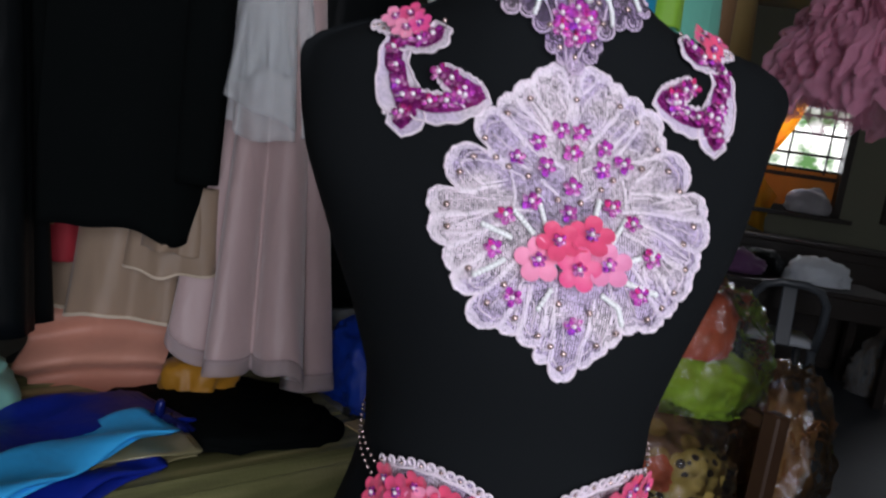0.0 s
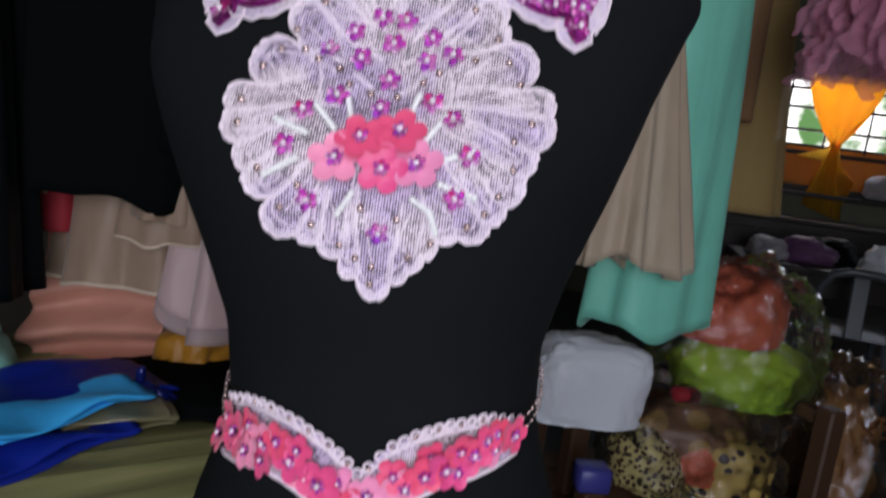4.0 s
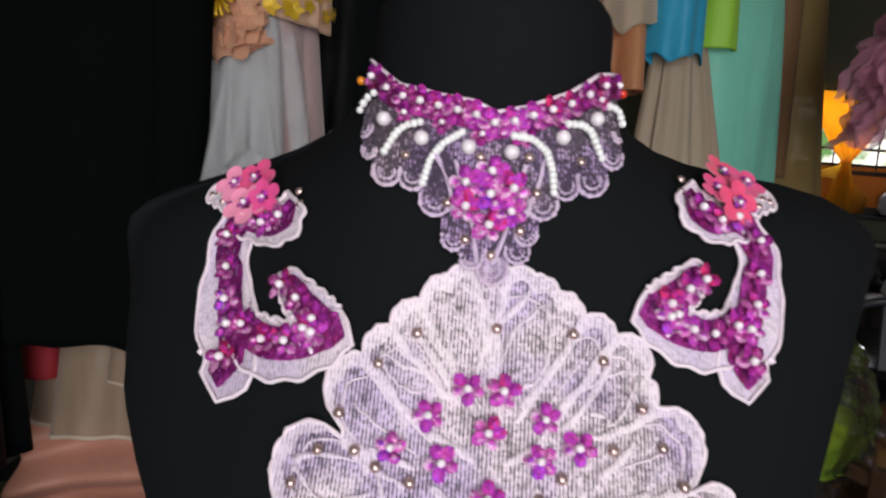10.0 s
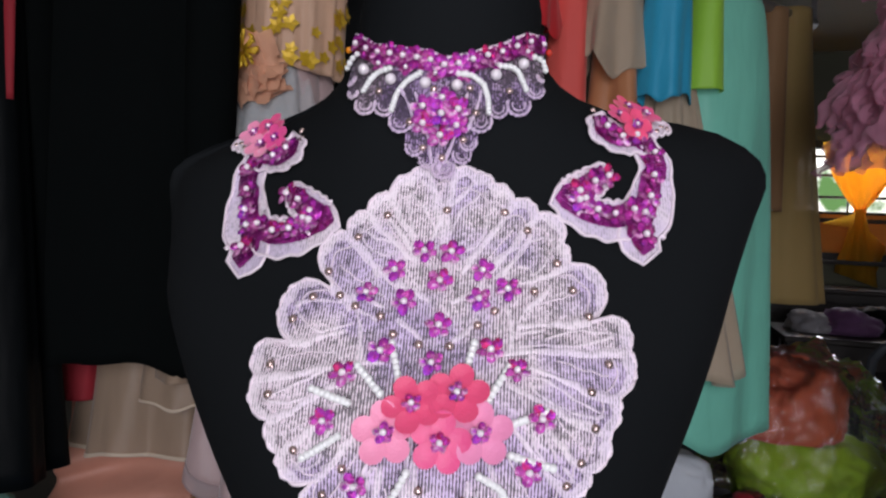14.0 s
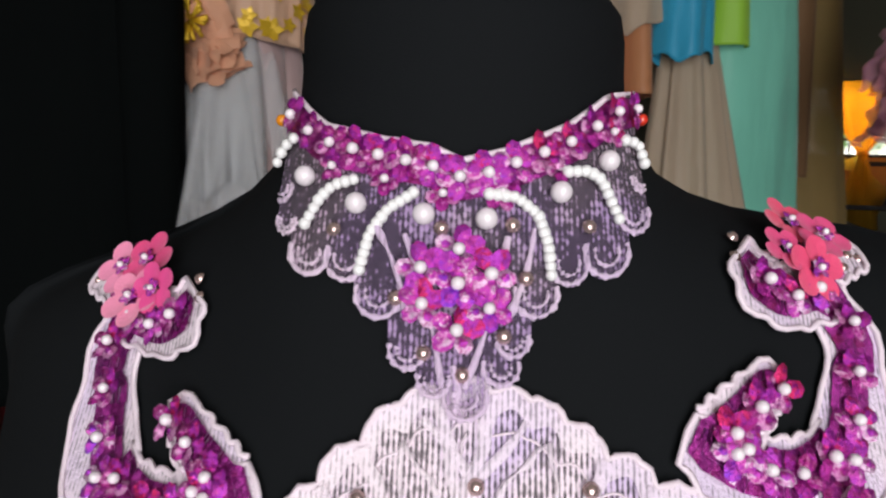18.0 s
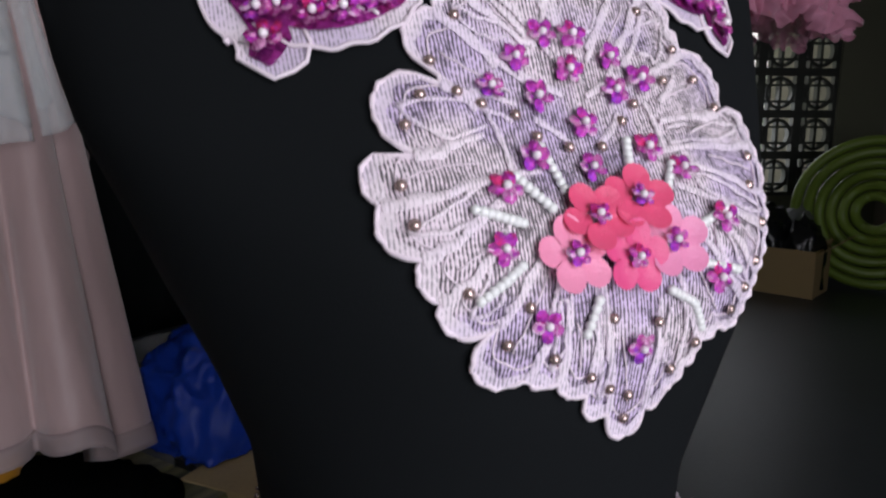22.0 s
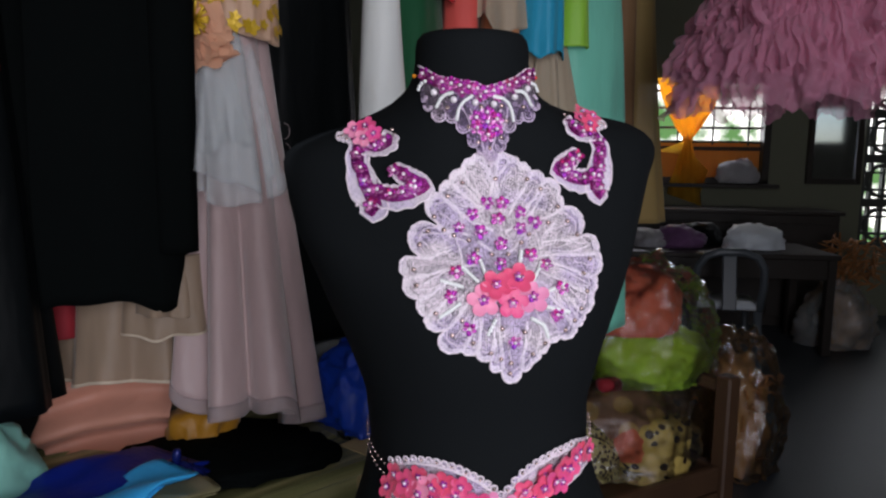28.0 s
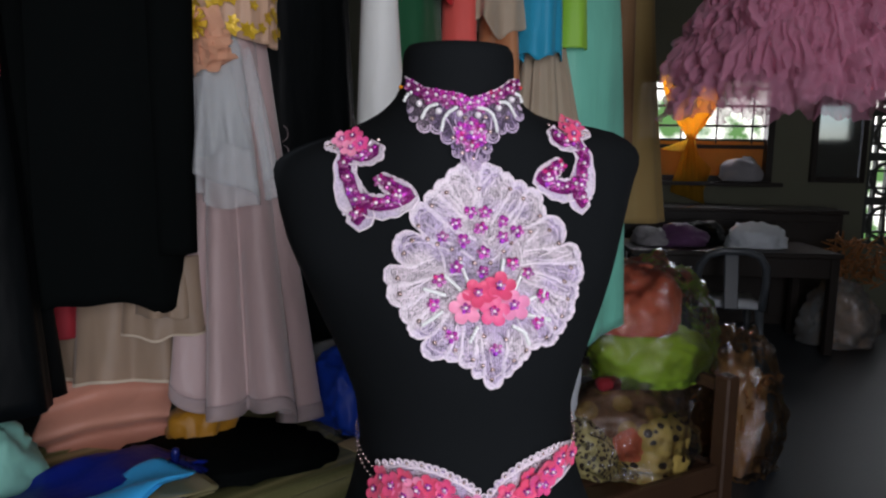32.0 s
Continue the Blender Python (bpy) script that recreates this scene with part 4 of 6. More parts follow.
def bead_strip(parent, pts, r=0.0016, lift=0.0034, gap=0.0021):
    """A row of seed beads sewn along a curve."""
    p = [Vector((x / 1000, z / 1000)) for x, z in pts]
    length = sum((b - a).length for a, b in zip(p, p[1:]))
    n = max(3, int(length / gap))
    acc = [0.0]
    for a, b in zip(p, p[1:]):
        acc.append(acc[-1] + (b - a).length)
    for k in range(n):
        s = length * k / (n - 1)
        x = interp(s, acc, [q.x for q in p])
        z = interp(s, acc, [q.y for q in p])
        share("seed_bead", ME_BEAD, Matrix.Translation(on_body(x, z, lift)[0]) @ Matrix.Scale(r / 0.0016 * brnd.uniform(0.94, 1.08), 4), parent)


def cord(parent, pts, r=0.0012, lift=0.0026, name="cord", ripple=0.0):
    """A stitched cord along a curve given in metres on the form's front."""
    return part(name, tube([on_body(x, z, lift + ripple * math.sin(k * 1.3))[0] for k, (x, z) in enumerate(pts)], r, 6), CORD, parent)


# -- the round lace medallion --
LOBES = ((-2, 1357, 7), (-13, 1354, 7), (9, 1353, 8.5), (-20, 1346, 10), (17, 1350, 8.5), (27, 1344, 8.5), (-32, 1336, 9.5), (40, 1336, 9), (-42, 1326, 9), (53, 1328, 10), (-52, 1311, 12.5), (56, 1315, 9.5),
         (70, 1298, 14), (-66, 1283, 15), (86, 1277, 10), (-80, 1260, 9.5), (84, 1264, 13), (-77, 1246, 10), (76, 1247, 12), (-66, 1231, 10), (72, 1231, 11), (-59, 1219, 10.5), (66, 1217, 8), (-46, 1200, 11.5),
         (57, 1208, 9.5), (-30, 1196, 9), (43, 1205, 8.5), (-16, 1190, 9), (32, 1194, 8), (-6, 1177, 6.5), (26, 1185, 7), (8, 1168, 8.5), (19, 1177.5, 7))
MC = Vector((0.003, 1.258))


def lobe_reach(a):
    d = Vector((math.cos(a), math.sin(a)))
    best = 0.055
    for x, z, r in LOBES:
        c = Vector((x / 1000, z / 1000)) - MC
        q = c.dot(d)
        h = (r / 1000) ** 2 - (c.length_squared - q * q)
        if h > 0:
            best = max(best, q + math.sqrt(h))
    return best


medallion = thing("lace_medallion", (0.003, -0.16, 1.258), "lilac white lace medallion with sequin flowers, pearls and coral satin blooms", "lace applique", "beadwork on the dress form")
NA = 360
raw = [lobe_reach(2 * math.pi * k / NA) for k in range(NA)]
reach = [max(raw[k], 0.82 * max(raw[(k + d) % NA] for d in range(-4, 5))) for k in range(NA)]


def medallion_lace():
    bm = bmesh.new()
    steps = [0.0, 0.12, 0.25, 0.38, 0.5, 0.62, 0.73, 0.83, 0.91, 0.97, 1.0]
    rings = []
    for s in steps[1:]:
        r = []
        for k in range(NA):
            a = 2 * math.pi * k / NA
            q = reach[k] * s if s > 0.6 else (reach[k] * s * (s / 0.6) + 0.08 * s * (1 - s / 0.6))
            wave = 0.0006 * math.sin(a * 46 + s * 5) * s
            r.append(bm.verts.new(on_body(MC.x + q * math.cos(a), MC.y + q * math.sin(a), 0.0016 + wave)[0]))
        rings.append(r)
    mid = bm.verts.new(on_body(MC.x, MC.y, 0.0016)[0])
    for k in range(NA):
        j = (k + 1) % NA
        bm.faces.new((mid, rings[0][j], rings[0][k]))
        for a, b in zip(rings, rings[1:]):
            bm.faces.new((a[k], a[j], b[j], b[k]))
    return bm


part("lace", medallion_lace(), LACE, medallion, "lilac machine lace ground")


def at_angle(k, s):
    a = 2 * math.pi * k / NA
    return (MC.x + reach[k % NA] * s * math.cos(a), MC.y + reach[k % NA] * s * math.sin(a))


edge = [at_angle(k, 0.992 + 0.006 * math.sin(k * 1.9) * math.sin(k * 0.37)) for k in range(NA)]
cord(medallion, edge + edge[:1], 0.0011, 0.0020, "edge_cord", 0.0006)


def border(inner, lift):
    bm = bmesh.new()
    rings = [[bm.verts.new(on_body(*at_angle(k, s + (0.012 * math.sin(k * 0.9) if s < 0.95 else 0)), lift)[0]) for k in range(NA)] for s in (inner, (inner + 1) / 2, 0.995)]
    for p, q in zip(rings, rings[1:]):
        for k in range(NA):
            bm.faces.new((p[k], p[(k + 1) % NA], q[(k + 1) % NA], q[k]))
    return bm


LACE_DENSE = lace_mat("close_lilac_lace", (0.91, 0.80, 0.86), 0.16, 0.45, 0.25)
LACE_PLUM_DENSE = lace_mat("close_plum_lace", (0.72, 0.58, 0.70), 0.04, 0.7, 0.3)
part("border", border(0.93, 0.0024), LACE_DENSE, medallion, "close-worked pale lace border")


def ribbon(parent, pts, w0, w1, lift=0.0027, name="vein", material=None):
    """A flat worked vein that tapers from w0 to w1."""
    bm = bmesh.new()
    p = [Vector(q) for q in pts]
    rows = []
    for k, c in enumerate(p):
        d = (p[min(k + 1, len(p) - 1)] - p[max(k - 1, 0)]).normalized()
        w = w0 + (w1 - w0) * k / (len(p) - 1) + 0.0003 * math.sin(k * 2.1) + brnd.uniform(-0.0003, 0.0003)
        nn = Vector((-d.y, d.x)) * w
        rows.append([bm.verts.new(on_body(*(c + nn * q), lift + h)[0]) for q, h in ((-1, 0), (-0.45, 0.0007), (0.45, 0.0007), (1, 0))])
    for a, b in zip(rows, rows[1:]):
        for j in range(3):
            bm.faces.new((a[j], a[j + 1], b[j + 1], b[j]))
    return part(name, bm, material or LACE_DENSE, parent)


valleys = [k for k in range(NA) if reach[k] <= min(reach[(k + d) % NA] for d in range(-4, 5))]
keep = []
for k in valleys:
    if not keep or k - keep[-1] > 5:
        keep.append(k)
for i, k in enumerate(keep):
    inner = 0.36 + 0.2 * ((i * 7) % 3) / 2
    bend = 12 * (1 if math.cos(2 * math.pi * k / NA) > 0 else -1)
    ribbon(medallion, [at_angle(int(round(k + bend * (1 - t) ** 2)), inner + (0.985 - inner) * t) for t in np.linspace(0, 1, 10)], 0.0009, 0.0022)
    nxt = keep[(i + 1) % len(keep)] + (NA if i + 1 == len(keep) else 0)
    wide = nxt - k
    mid_k = k + wide * 0.5
    # a curved leaf that runs out into the lobe, with its midrib and side ribs
    lo, top, bow_ = inner + 0.06, 0.90, bend * (0.7 + 0.5 * brnd.random())

    def leaf(t, side):
        w = wide * 0.34 * math.sin(math.pi * min(1.0, t ** 0.75)) * side
        return at_angle(int(round(mid_k + bow_ * (1 - t) ** 2 + w)), lo + (top - lo) * t)

    if i % 2 == 0:
        ribbon(medallion, [leaf(t, -1) for t in np.linspace(0.1, 1, 11)] + [leaf(t, 1) for t in np.linspace(1, 0.1, 11)], 0.0007, 0.0007, 0.0025, "leaf_rib")
    else:
        cord(medallion, [leaf(t, 0.05) for t in np.linspace(0.2, 0.85, 9)], 0.0004, 0.0022, "leaf_rib")
for s in (0.885,):
    ring = [at_angle(k, s + 0.008 * math.sin(k * 0.7)) for k in range(NA)]
    cord(medallion, ring + ring[:1], 0.00042, 0.0020, "contour_thread")
# the branching stem and leaf outlines over the upper part
for x0, z0, x1, z1, w in ((0, 1.318, 0, 1.337, 0.0022), (0, 1.337, -0.014, 1.352, 0.0018), (0, 1.337, 0.014, 1.352, 0.0018), (-0.012, 1.309, -0.030, 1.331, 0.0018), (0.012, 1.309, 0.031, 1.335, 0.0018),
                          (-0.031, 1.300, -0.046, 1.320, 0.0016), (0.028, 1.302, 0.045, 1.325, 0.0016), (-0.043, 1.284, -0.054, 1.292, 0.0016), (0.042, 1.288, 0.055, 1.300, 0.0016), (-0.036, 1.262, -0.040, 1.284, 0.0015),
                          (0.036, 1.268, 0.034, 1.288, 0.0015), (-0.022, 1.298, -0.004, 1.290, 0.0018), (0.022, 1.299, 0.006, 1.290, 0.0018), (-0.020, 1.281, -0.006, 1.271, 0.0016), (0.020, 1.283, 0.006, 1.271, 0.0016)):
    ribbon(medallion, [(x0 + (x1 - x0) * t + 0.0015 * math.sin(3.1 * t), z0 + (z1 - z0) * t) for t in np.linspace(0, 1, 7)], w * 0.9, w * 0.7, 0.0027)
for x, z in ((-9, 1314), (5, 1314), (-23, 1304), (0, 1300), (21, 1306), (-36, 1292), (-17, 1289), (20, 1292), (34, 1297), (1, 1279), (-26, 1266), (-1, 1262), (27, 1269),
             (40, 1261), (-42, 1256), (-48, 1238), (51, 1243), (-32, 1211), (46, 1222), (8, 1199)):
    sequin_flower(medallion, x / 1000, z / 1000)
for x, z, light, size in ((13, 1249, False, 0.98), (-8, 1244, False, 0.94), (25, 1235, True, 0.98), (-20, 1233, True, 1.0), (6, 1231, False, 0.94)):
    satin_flower(medallion, x / 1000, z / 1000, light, size, 0.0045 if light else 0.0060)
for pts in (((-36, 1260), (-24, 1249)), ((-21, 1270), (-16, 1255)), ((15, 1257), (19, 1272)), ((27, 1249), (36, 1263)), ((37, 1240), (53, 1246)), ((-55, 1250), (-38, 1245)),
            ((38, 1228), (56, 1224)), ((-56, 1222), (-41, 1232)), ((-9, 1217), (-15, 1206)), ((24, 1218), (34, 1213), (38, 1203))):
    bead_strip(medallion, pts, 0.0020)
for x, z in ((1, 1336), (-30, 1332), (31, 1336), (43, 1327), (-44, 1320), (-57, 1302), (-50, 1291), (-63, 1289), (-41, 1286), (-28, 1282), (-21, 1274), (-8, 1270), (7, 1270),
             (20, 1280), (28, 1287), (47, 1297), (58, 1311), (66, 1298), (74, 1286), (82, 1265), (73, 1254), (74, 1240), (-77, 1258), (-71, 1278), (-75, 1246)):
    stone(medallion, x / 1000, z / 1000)
for x, z in ((-60, 1225), (68, 1226), (-46, 1206), (54, 1208), (-28, 1199), (36, 1197), (-12, 1190), (25, 1188), (6, 1180), (-3, 1184), (6, 1170), (17, 1207), (-3, 1210), (62, 1216), (-38, 1218)):
    stone(medallion, x / 1000, z / 1000, 0.95)

# -- the collar --
collar = thing("lace_collar", (-0.005, -0.1, 1.40), "purple beaded lace collar with white bead arcs round the neck", "lace applique", "beadwork on the dress form")
CTX, CTZ = (-63, -55, -46, -28, -14, -5, 7, 25, 38, 50), (1446, 1439, 1432, 1428, 1426, 1422, 1425, 1433, 1443, 1446)
CLOBES = ((-61, 1412, 5), (-57, 1402, 4), (-48, 1394, 6.5), (-37, 1393, 6.5), (-27, 1384, 7), (-18.5, 1369.5, 5.5), (-11, 1362, 5), (-2.5, 1358, 6.5), (7, 1366, 5.5), (10, 1373, 5), (16, 1385, 6.5), (25, 1393, 6),
          (36, 1396, 7), (45, 1406, 5.5), (49, 1416, 4))


def collar_low(x):
    """The scalloped lower edge."""
    z = interp(x, [c[0] for c in CLOBES], [c[1] - 0.35 * c[2] for c in CLOBES])
    for c, h, r in CLOBES:
        if abs(x - c) < r:
            z = min(z, h - math.sqrt(r * r - (x - c) ** 2))
    return z


def collar_lift(x, t):
    return 0.0022 + 0.004 * t * max(0.0, 1 - abs(x + 6) / 50)


def collar_lace():
    bm = bmesh.new()
    cols = []
    for x in np.linspace(-62, 50, 225):
        z1, z0 = interp(x, CTX, CTZ), collar_low(x)
        cols.append([bm.verts.new(on_body(x / 1000, (z1 + (z0 - z1) * t) / 1000, collar_lift(x, t) + 0.0005 * math.sin(x * 0.9) * t)[0]) for t in np.linspace(0, 1, 12)])
    for a, b in zip(cols, cols[1:]):
        for i in range(11):
            bm.faces.new((a[i], a[i + 1], b[i + 1], b[i]))
    return bm


def scallop(c, h, r, inset, w, lift, name):
    """The worked rim of one scallop, as far as it lies on the collar's edge."""
    pts = []
    for a in np.linspace(-200, 20, 22):
        x, z = c + (r - inset) * math.cos(radians(a)), h + (r - inset) * math.sin(radians(a))
        if -62 < x < 50 and z < interp(x, CTX, CTZ) - 4:
            pts.append((x / 1000, z / 1000))
    if len(pts) > 4:
        ribbon(collar, pts, w, w, lift, name, LACE_PLUM_DENSE)


LACE_PLUM = lace_mat("plum_backed_lace", (0.56, 0.42, 0.54), 0.36, 0.16, 0.7, 0.28)
part("lace", collar_lace(), LACE_PLUM, collar, "dim lilac lace over plum net")
cord(collar, [(x / 1000, interp(x, CTX, CTZ) / 1000) for x in np.linspace(-62, 50, 60)], 0.0011, 0.0028, "edge_cord", 0.0003)
for c, h, r in CLOBES:
    scallop(c, h, r, 0.7, 0.0007, collar_lift(c, 1) + 0.0006, "scallop_rim")
    scallop(c, h, r, r * 0.5, 0.0004, collar_lift(c, 1) + 0.0005, "scallop_rib")
# the paler worked panel that hangs down the middle
for x0, z0, x1, z1 in ((-20, 1400, -9, 1360), (8, 1400, -3, 1360), (-28, 1402, -19, 1378), (15, 1402, 8, 1378), (-6, 1366, -6, 1352)):
    ribbon(collar, [((x0 + (x1 - x0) * t + 1.5 * math.sin(3 * t)) / 1000, (z0 + (z1 - z0) * t) / 1000) for t in np.linspace(0, 1, 9)], 0.0007, 0.0010, 0.0058, "vein", LACE_PLUM_DENSE)


def sequin_ground(parent, pts, w, lift):
    """A band of sewn plum sequins under the flowers."""
    bm = bmesh.new()
    p = [Vector(q) for q in pts]
    rows = []
    for k, c in enumerate(p):
        d = (p[min(k + 1, len(p) - 1)] - p[max(k - 1, 0)]).normalized()
        nn = Vector((-d.y, d.x))
        ww = w[k] if isinstance(w, list) else w
        rows.append([c + nn * ww * q for q in (-1, -0.5, 0, 0.5, 1)])
    for a, b in zip(rows, rows[1:]):
        for j in range(4):
            # each sequin is a tipped scale of its own
            h = [0.0002 + 0.0007 * brnd.random() for _ in range(4)]
            bm.faces.new([bm.verts.new(on_body(*q, lift + e)[0]) for q, e in zip((a[j], a[j + 1], b[j + 1], b[j]), h)])
    ob = part("sequin_ground", bm, SEQ_FILL, parent, "dark plum sequins sewn close", smooth=False)
    ob["kind"] = "stuff"
    return ob


sequin_ground(collar, [(x / 1000, (interp(x, CTX, CTZ) - 6.5) / 1000) for x in np.linspace(-60, 48, 46)], 0.0052, 0.0030)
for i, x in enumerate(np.linspace(-57, 46, 15)):
    z = interp(x, CTX, CTZ) - 5.5
    sequin_flower(collar, x / 1000, z / 1000, plum=i not in (6, 7, 8, 9), size=1.0, lift=0.0036)
for i, x in enumerate(np.linspace(-50, 38, 12)):
    z = interp(x, CTX, CTZ) - 12
    if i % 2:
        sequin_flower(collar, x / 1000, z / 1000, plum=True, size=0.8, lift=0.003)
for x, z in ((-15, 1406), (2, 1405), (-34, 1408), (-50, 1415), (22, 1412), (36, 1421)):
    share("pearl", ME_PEARL_BIG, seat(x / 1000, z / 1000, 0.0055), collar)
for pts in (((-18, 1412), (-25, 1407), (-30, 1400), (-32.5, 1390)), ((-35, 1415), (-41, 1413), (-45, 1409), (-49, 1401)), ((-56, 1427), (-60, 1424), (-62, 1419)), ((2.5, 1412), (10, 1411), (16, 1406), (19, 1398), (20, 1390)), ((24, 1418), (30, 1418), (34, 1415), (39, 1404)), ((42, 1428), (47, 1427), (49, 1420))):
    bead_strip(collar, pts, 0.0018, 0.0052)
for x, z in ((-15, 1391), (-5, 1396), (3.5, 1390), (-5, 1387), (-14.5, 1382), (3.5, 1381), (-5, 1375)):
    sequin_flower(collar, x / 1000, z / 1000, size=1.12, lift=0.006)
for x, z in ((-3.4, 1363.6), (-14, 1369), (7.5, 1374), (-22, 1383), (13, 1389), (-10, 1402), (9, 1403), (30, 1402), (-40, 1400)):
    stone(collar, x / 1000, z / 1000, 0.95, 0.006)

PIN_O = mat("orange_pin_head", (0.75, 0.25, 0.01), 0.2, 0, 0.05, 40, 0.0, coat=0.5)
PIN_R = mat("red_pin_head", (0.65, 0.04, 0.02), 0.2, 0, 0.05, 40, 0.0, coat=0.5)
for x, z, mt in ((-64, 1434, PIN_O), (51, 1436, PIN_R)):
    p, nn = on_body(x / 1000, z / 1000, 0.005)
    part("pin_head", ball_bm(0.0021), mt, collar, "round glass pin head").matrix_basis = Matrix.Translation(p)

# -- the two curled shoulder pieces --


def shoulder_piece(s, dz, label):
    t = thing("shoulder_applique", (s * 0.1, -0.1, 1.34), label, "lace applique", "beadwork on the dress form")

    def tr(p):
        return ((s * p[0] if s < 0 else 0.90 * p[0] + 5 - 6 * ease((p[1] - 1348) / 20)) / 1000, (p[1] + dz) / 1000)

    # points, half widths of the lace, half widths of the sequin band, and how far the band lies to one side
    strokes = ((((122, 1376), (121, 1364), (124, 1352), (122, 1340), (119, 1329), (113, 1318), (110, 1308), (116, 1299)), (7, 9, 9.5, 10.5, 14, 13, 13, 6), (5.5, 6.5, 6.5, 6.5, 6.5, 7, 6.5, 3), 3),
               (((110, 1324), (102, 1319), (94, 1317), (85, 1318), (76, 1321), (66, 1327), (58, 1331)), (7, 9, 9.5, 9.5, 9.5, 9, 5), (6, 6, 6, 6, 6.5, 7, 4), 2),
               (((66, 1329), (72, 1332), (79, 1337), (85, 1342), (91, 1340)), (9, 9.5, 8, 6, 4), (7, 7, 6, 5, 3), 0),
               (((121, 1366), (112, 1364), (102, 1364), (94, 1369), (90, 1377)), (8, 6.5, 7.5, 8.5, 5), (5, 4.5, 5, 5.5, 2), 0),
               (((121, 1376), (131, 1373), (143, 1373)), (8, 5, 1.5), (0, 0, 0), 0))
    seeds = []
    for i, (line, ws, bands, aside) in enumerate(strokes):
        n = 26
        f = np.linspace(0, len(line) - 1, n)
        idx = list(range(len(line)))
        pts = [Vector((interp(q, idx, [p[0] for p in line]), interp(q, idx, [p[1] for p in line]))) for q in f]
        pts = [pts[0]] + [(a + 2 * b + c) / 4 for a, b, c in zip(pts, pts[1:], pts[2:])] + [pts[-1]]
        bm = bmesh.new()
        left, right, rows = [], [], []
        for k, p in enumerate(pts):
            d = (pts[min(k + 1, n - 1)] - pts[max(k - 1, 0)]).normalized()
            w = interp(f[k], idx, ws) + 1.2 + 0.7 * math.sin(k * 1.25 + i)
            nrm = Vector((-d.y, d.x))
            row = []
            for q in (-1, -0.5, 0, 0.5, 1):
                x, z = tr(p + nrm * w * q)
                row.append(bm.verts.new(on_body(x, z, 0.0018 + 0.0004 * i)[0]))
            rows.append(row)
            left.append(tr(p - nrm * w))
            right.append(tr(p + nrm * w))
        for a, b in zip(rows, rows[1:]):
            for j in range(4):
                bm.faces.new((a[j], a[j + 1], b[j + 1], b[j]))
        part("lace", bm, LACE_CLOSE, t)
        if i < 4:
            d = 5.0
            pts = [p + Vector((-1, 0)) * aside if i == 0 and 0.35 < k / n < 0.8 else p + Vector((0, 1)) * aside * (i == 1) for k, p in enumerate(pts)]
            for a, b in zip(pts[:-4], pts[1:]):
                d += (b - a).length
                if d > 10.2:
                    d = 0.0
                    seeds.append(b)
            sequin_ground(t, [tr(p) for p in pts[1:-1]], [0.001 * interp(q, idx, bands) for q in f[1:-1]], 0.0026 + 0.0004 * i)
        cord(t, left + [tr(pts[-1])] + right[::-1], 0.0010, 0.0022 + 0.0004 * i, "edge_cord", 0.0003)
    for k, p in enumerate(seeds):
        sequin_flower(t, *tr(p), plum=k % 5 < 3, size=1.1, lift=0.0044)
    sequin_flower(t, *tr((74, 1327)), size=1.1, lift=0.0048)
    big = 1.08 if s < 0 else 1.0
    for x, z, l, sz in ((112, 1380, False, 0.68), (124, 1376, s < 0, 0.68), (104, 1374, False, 0.56), (114, 1369, s < 0, 0.72)):
        satin_flower(t, *tr((x, z)), l, sz * big, 0.0075, None, 0.28 if s < 0 else 0.10)
    for x, z in ((130, 1376), (134, 1371), (138, 1374), (142, 1373), (128, 1370), (88, 1376), (90, 1381)):
        stone(t, *tr((x, z)), 0.9, 0.0026)
    return t


shoulder_piece(-1, 0, "curled lace shoulder piece with purple sequins and pink satin petals, some painted with sheen")
shoulder_piece(1, 17, "curled lace shoulder piece with purple sequins and dark pink satin petals")

# -- the belt --
belt = thing("beaded_belt", (0.01, -0.15, 1.04), "pink satin flower belt on lilac lace with an eyelet edge", "belt", "beadwork on the dress form")
TX, TZ = (-92, -88, -70, -54, -34, -14, -1, 10, 17, 27, 42, 59, 82, 95, 107), (1055, 1060, 1071, 1074, 1071, 1061, 1051, 1040, 1051, 1064, 1074, 1080, 1082, 1077, 1071)
LX, LZ = (-92, -85, -52, -31, -14, 2, 26, 40, 47, 61, 84, 107), (1019, 1018, 1027, 1022, 1011, 1005, 1006, 1017, 1029, 1036, 1040, 1047)


def belt_lace():
    bm = bmesh.new()
    cols = []
    for x in np.linspace(-92, 107, 90):
        z1, z0 = interp(x, TX, TZ), interp(x, LX, LZ)
        cols.append([bm.verts.new(on_body(x / 1000, (z1 + (z0 - z1) * t) / 1000, 0.002)[0]) for t in np.linspace(0, 1, 7)])
    for a, b in zip(cols, cols[1:]):
        for i in range(6):
            bm.faces.new((a[i], a[i + 1], b[i + 1], b[i]))
    return bm


part("lace", belt_lace(), LACE, belt, "lilac lace band")
cord(belt, [(x / 1000, (interp(x, LX, LZ)) / 1000) for x in np.linspace(-92, 107, 70)], 0.0014, 0.003, "edge_cord", 0.0004)
cord(belt, [(x / 1000, (interp(x, TX, TZ) - 6) / 1000) for x in np.linspace(-92, 107, 70)], 0.0012, 0.003, "edge_cord", 0.0004)
for i, x in enumerate(np.linspace(-90, 106, 31)):
    z = interp(x, TX, TZ) - 1.0
    share("eyelet", ME_EYELET, seat(x / 1000, z / 1000, 0.0028), belt)
    if i % 2 == 0:
        stone(belt, x / 1000, z / 1000 - 0.001, 0.7, 0.003)
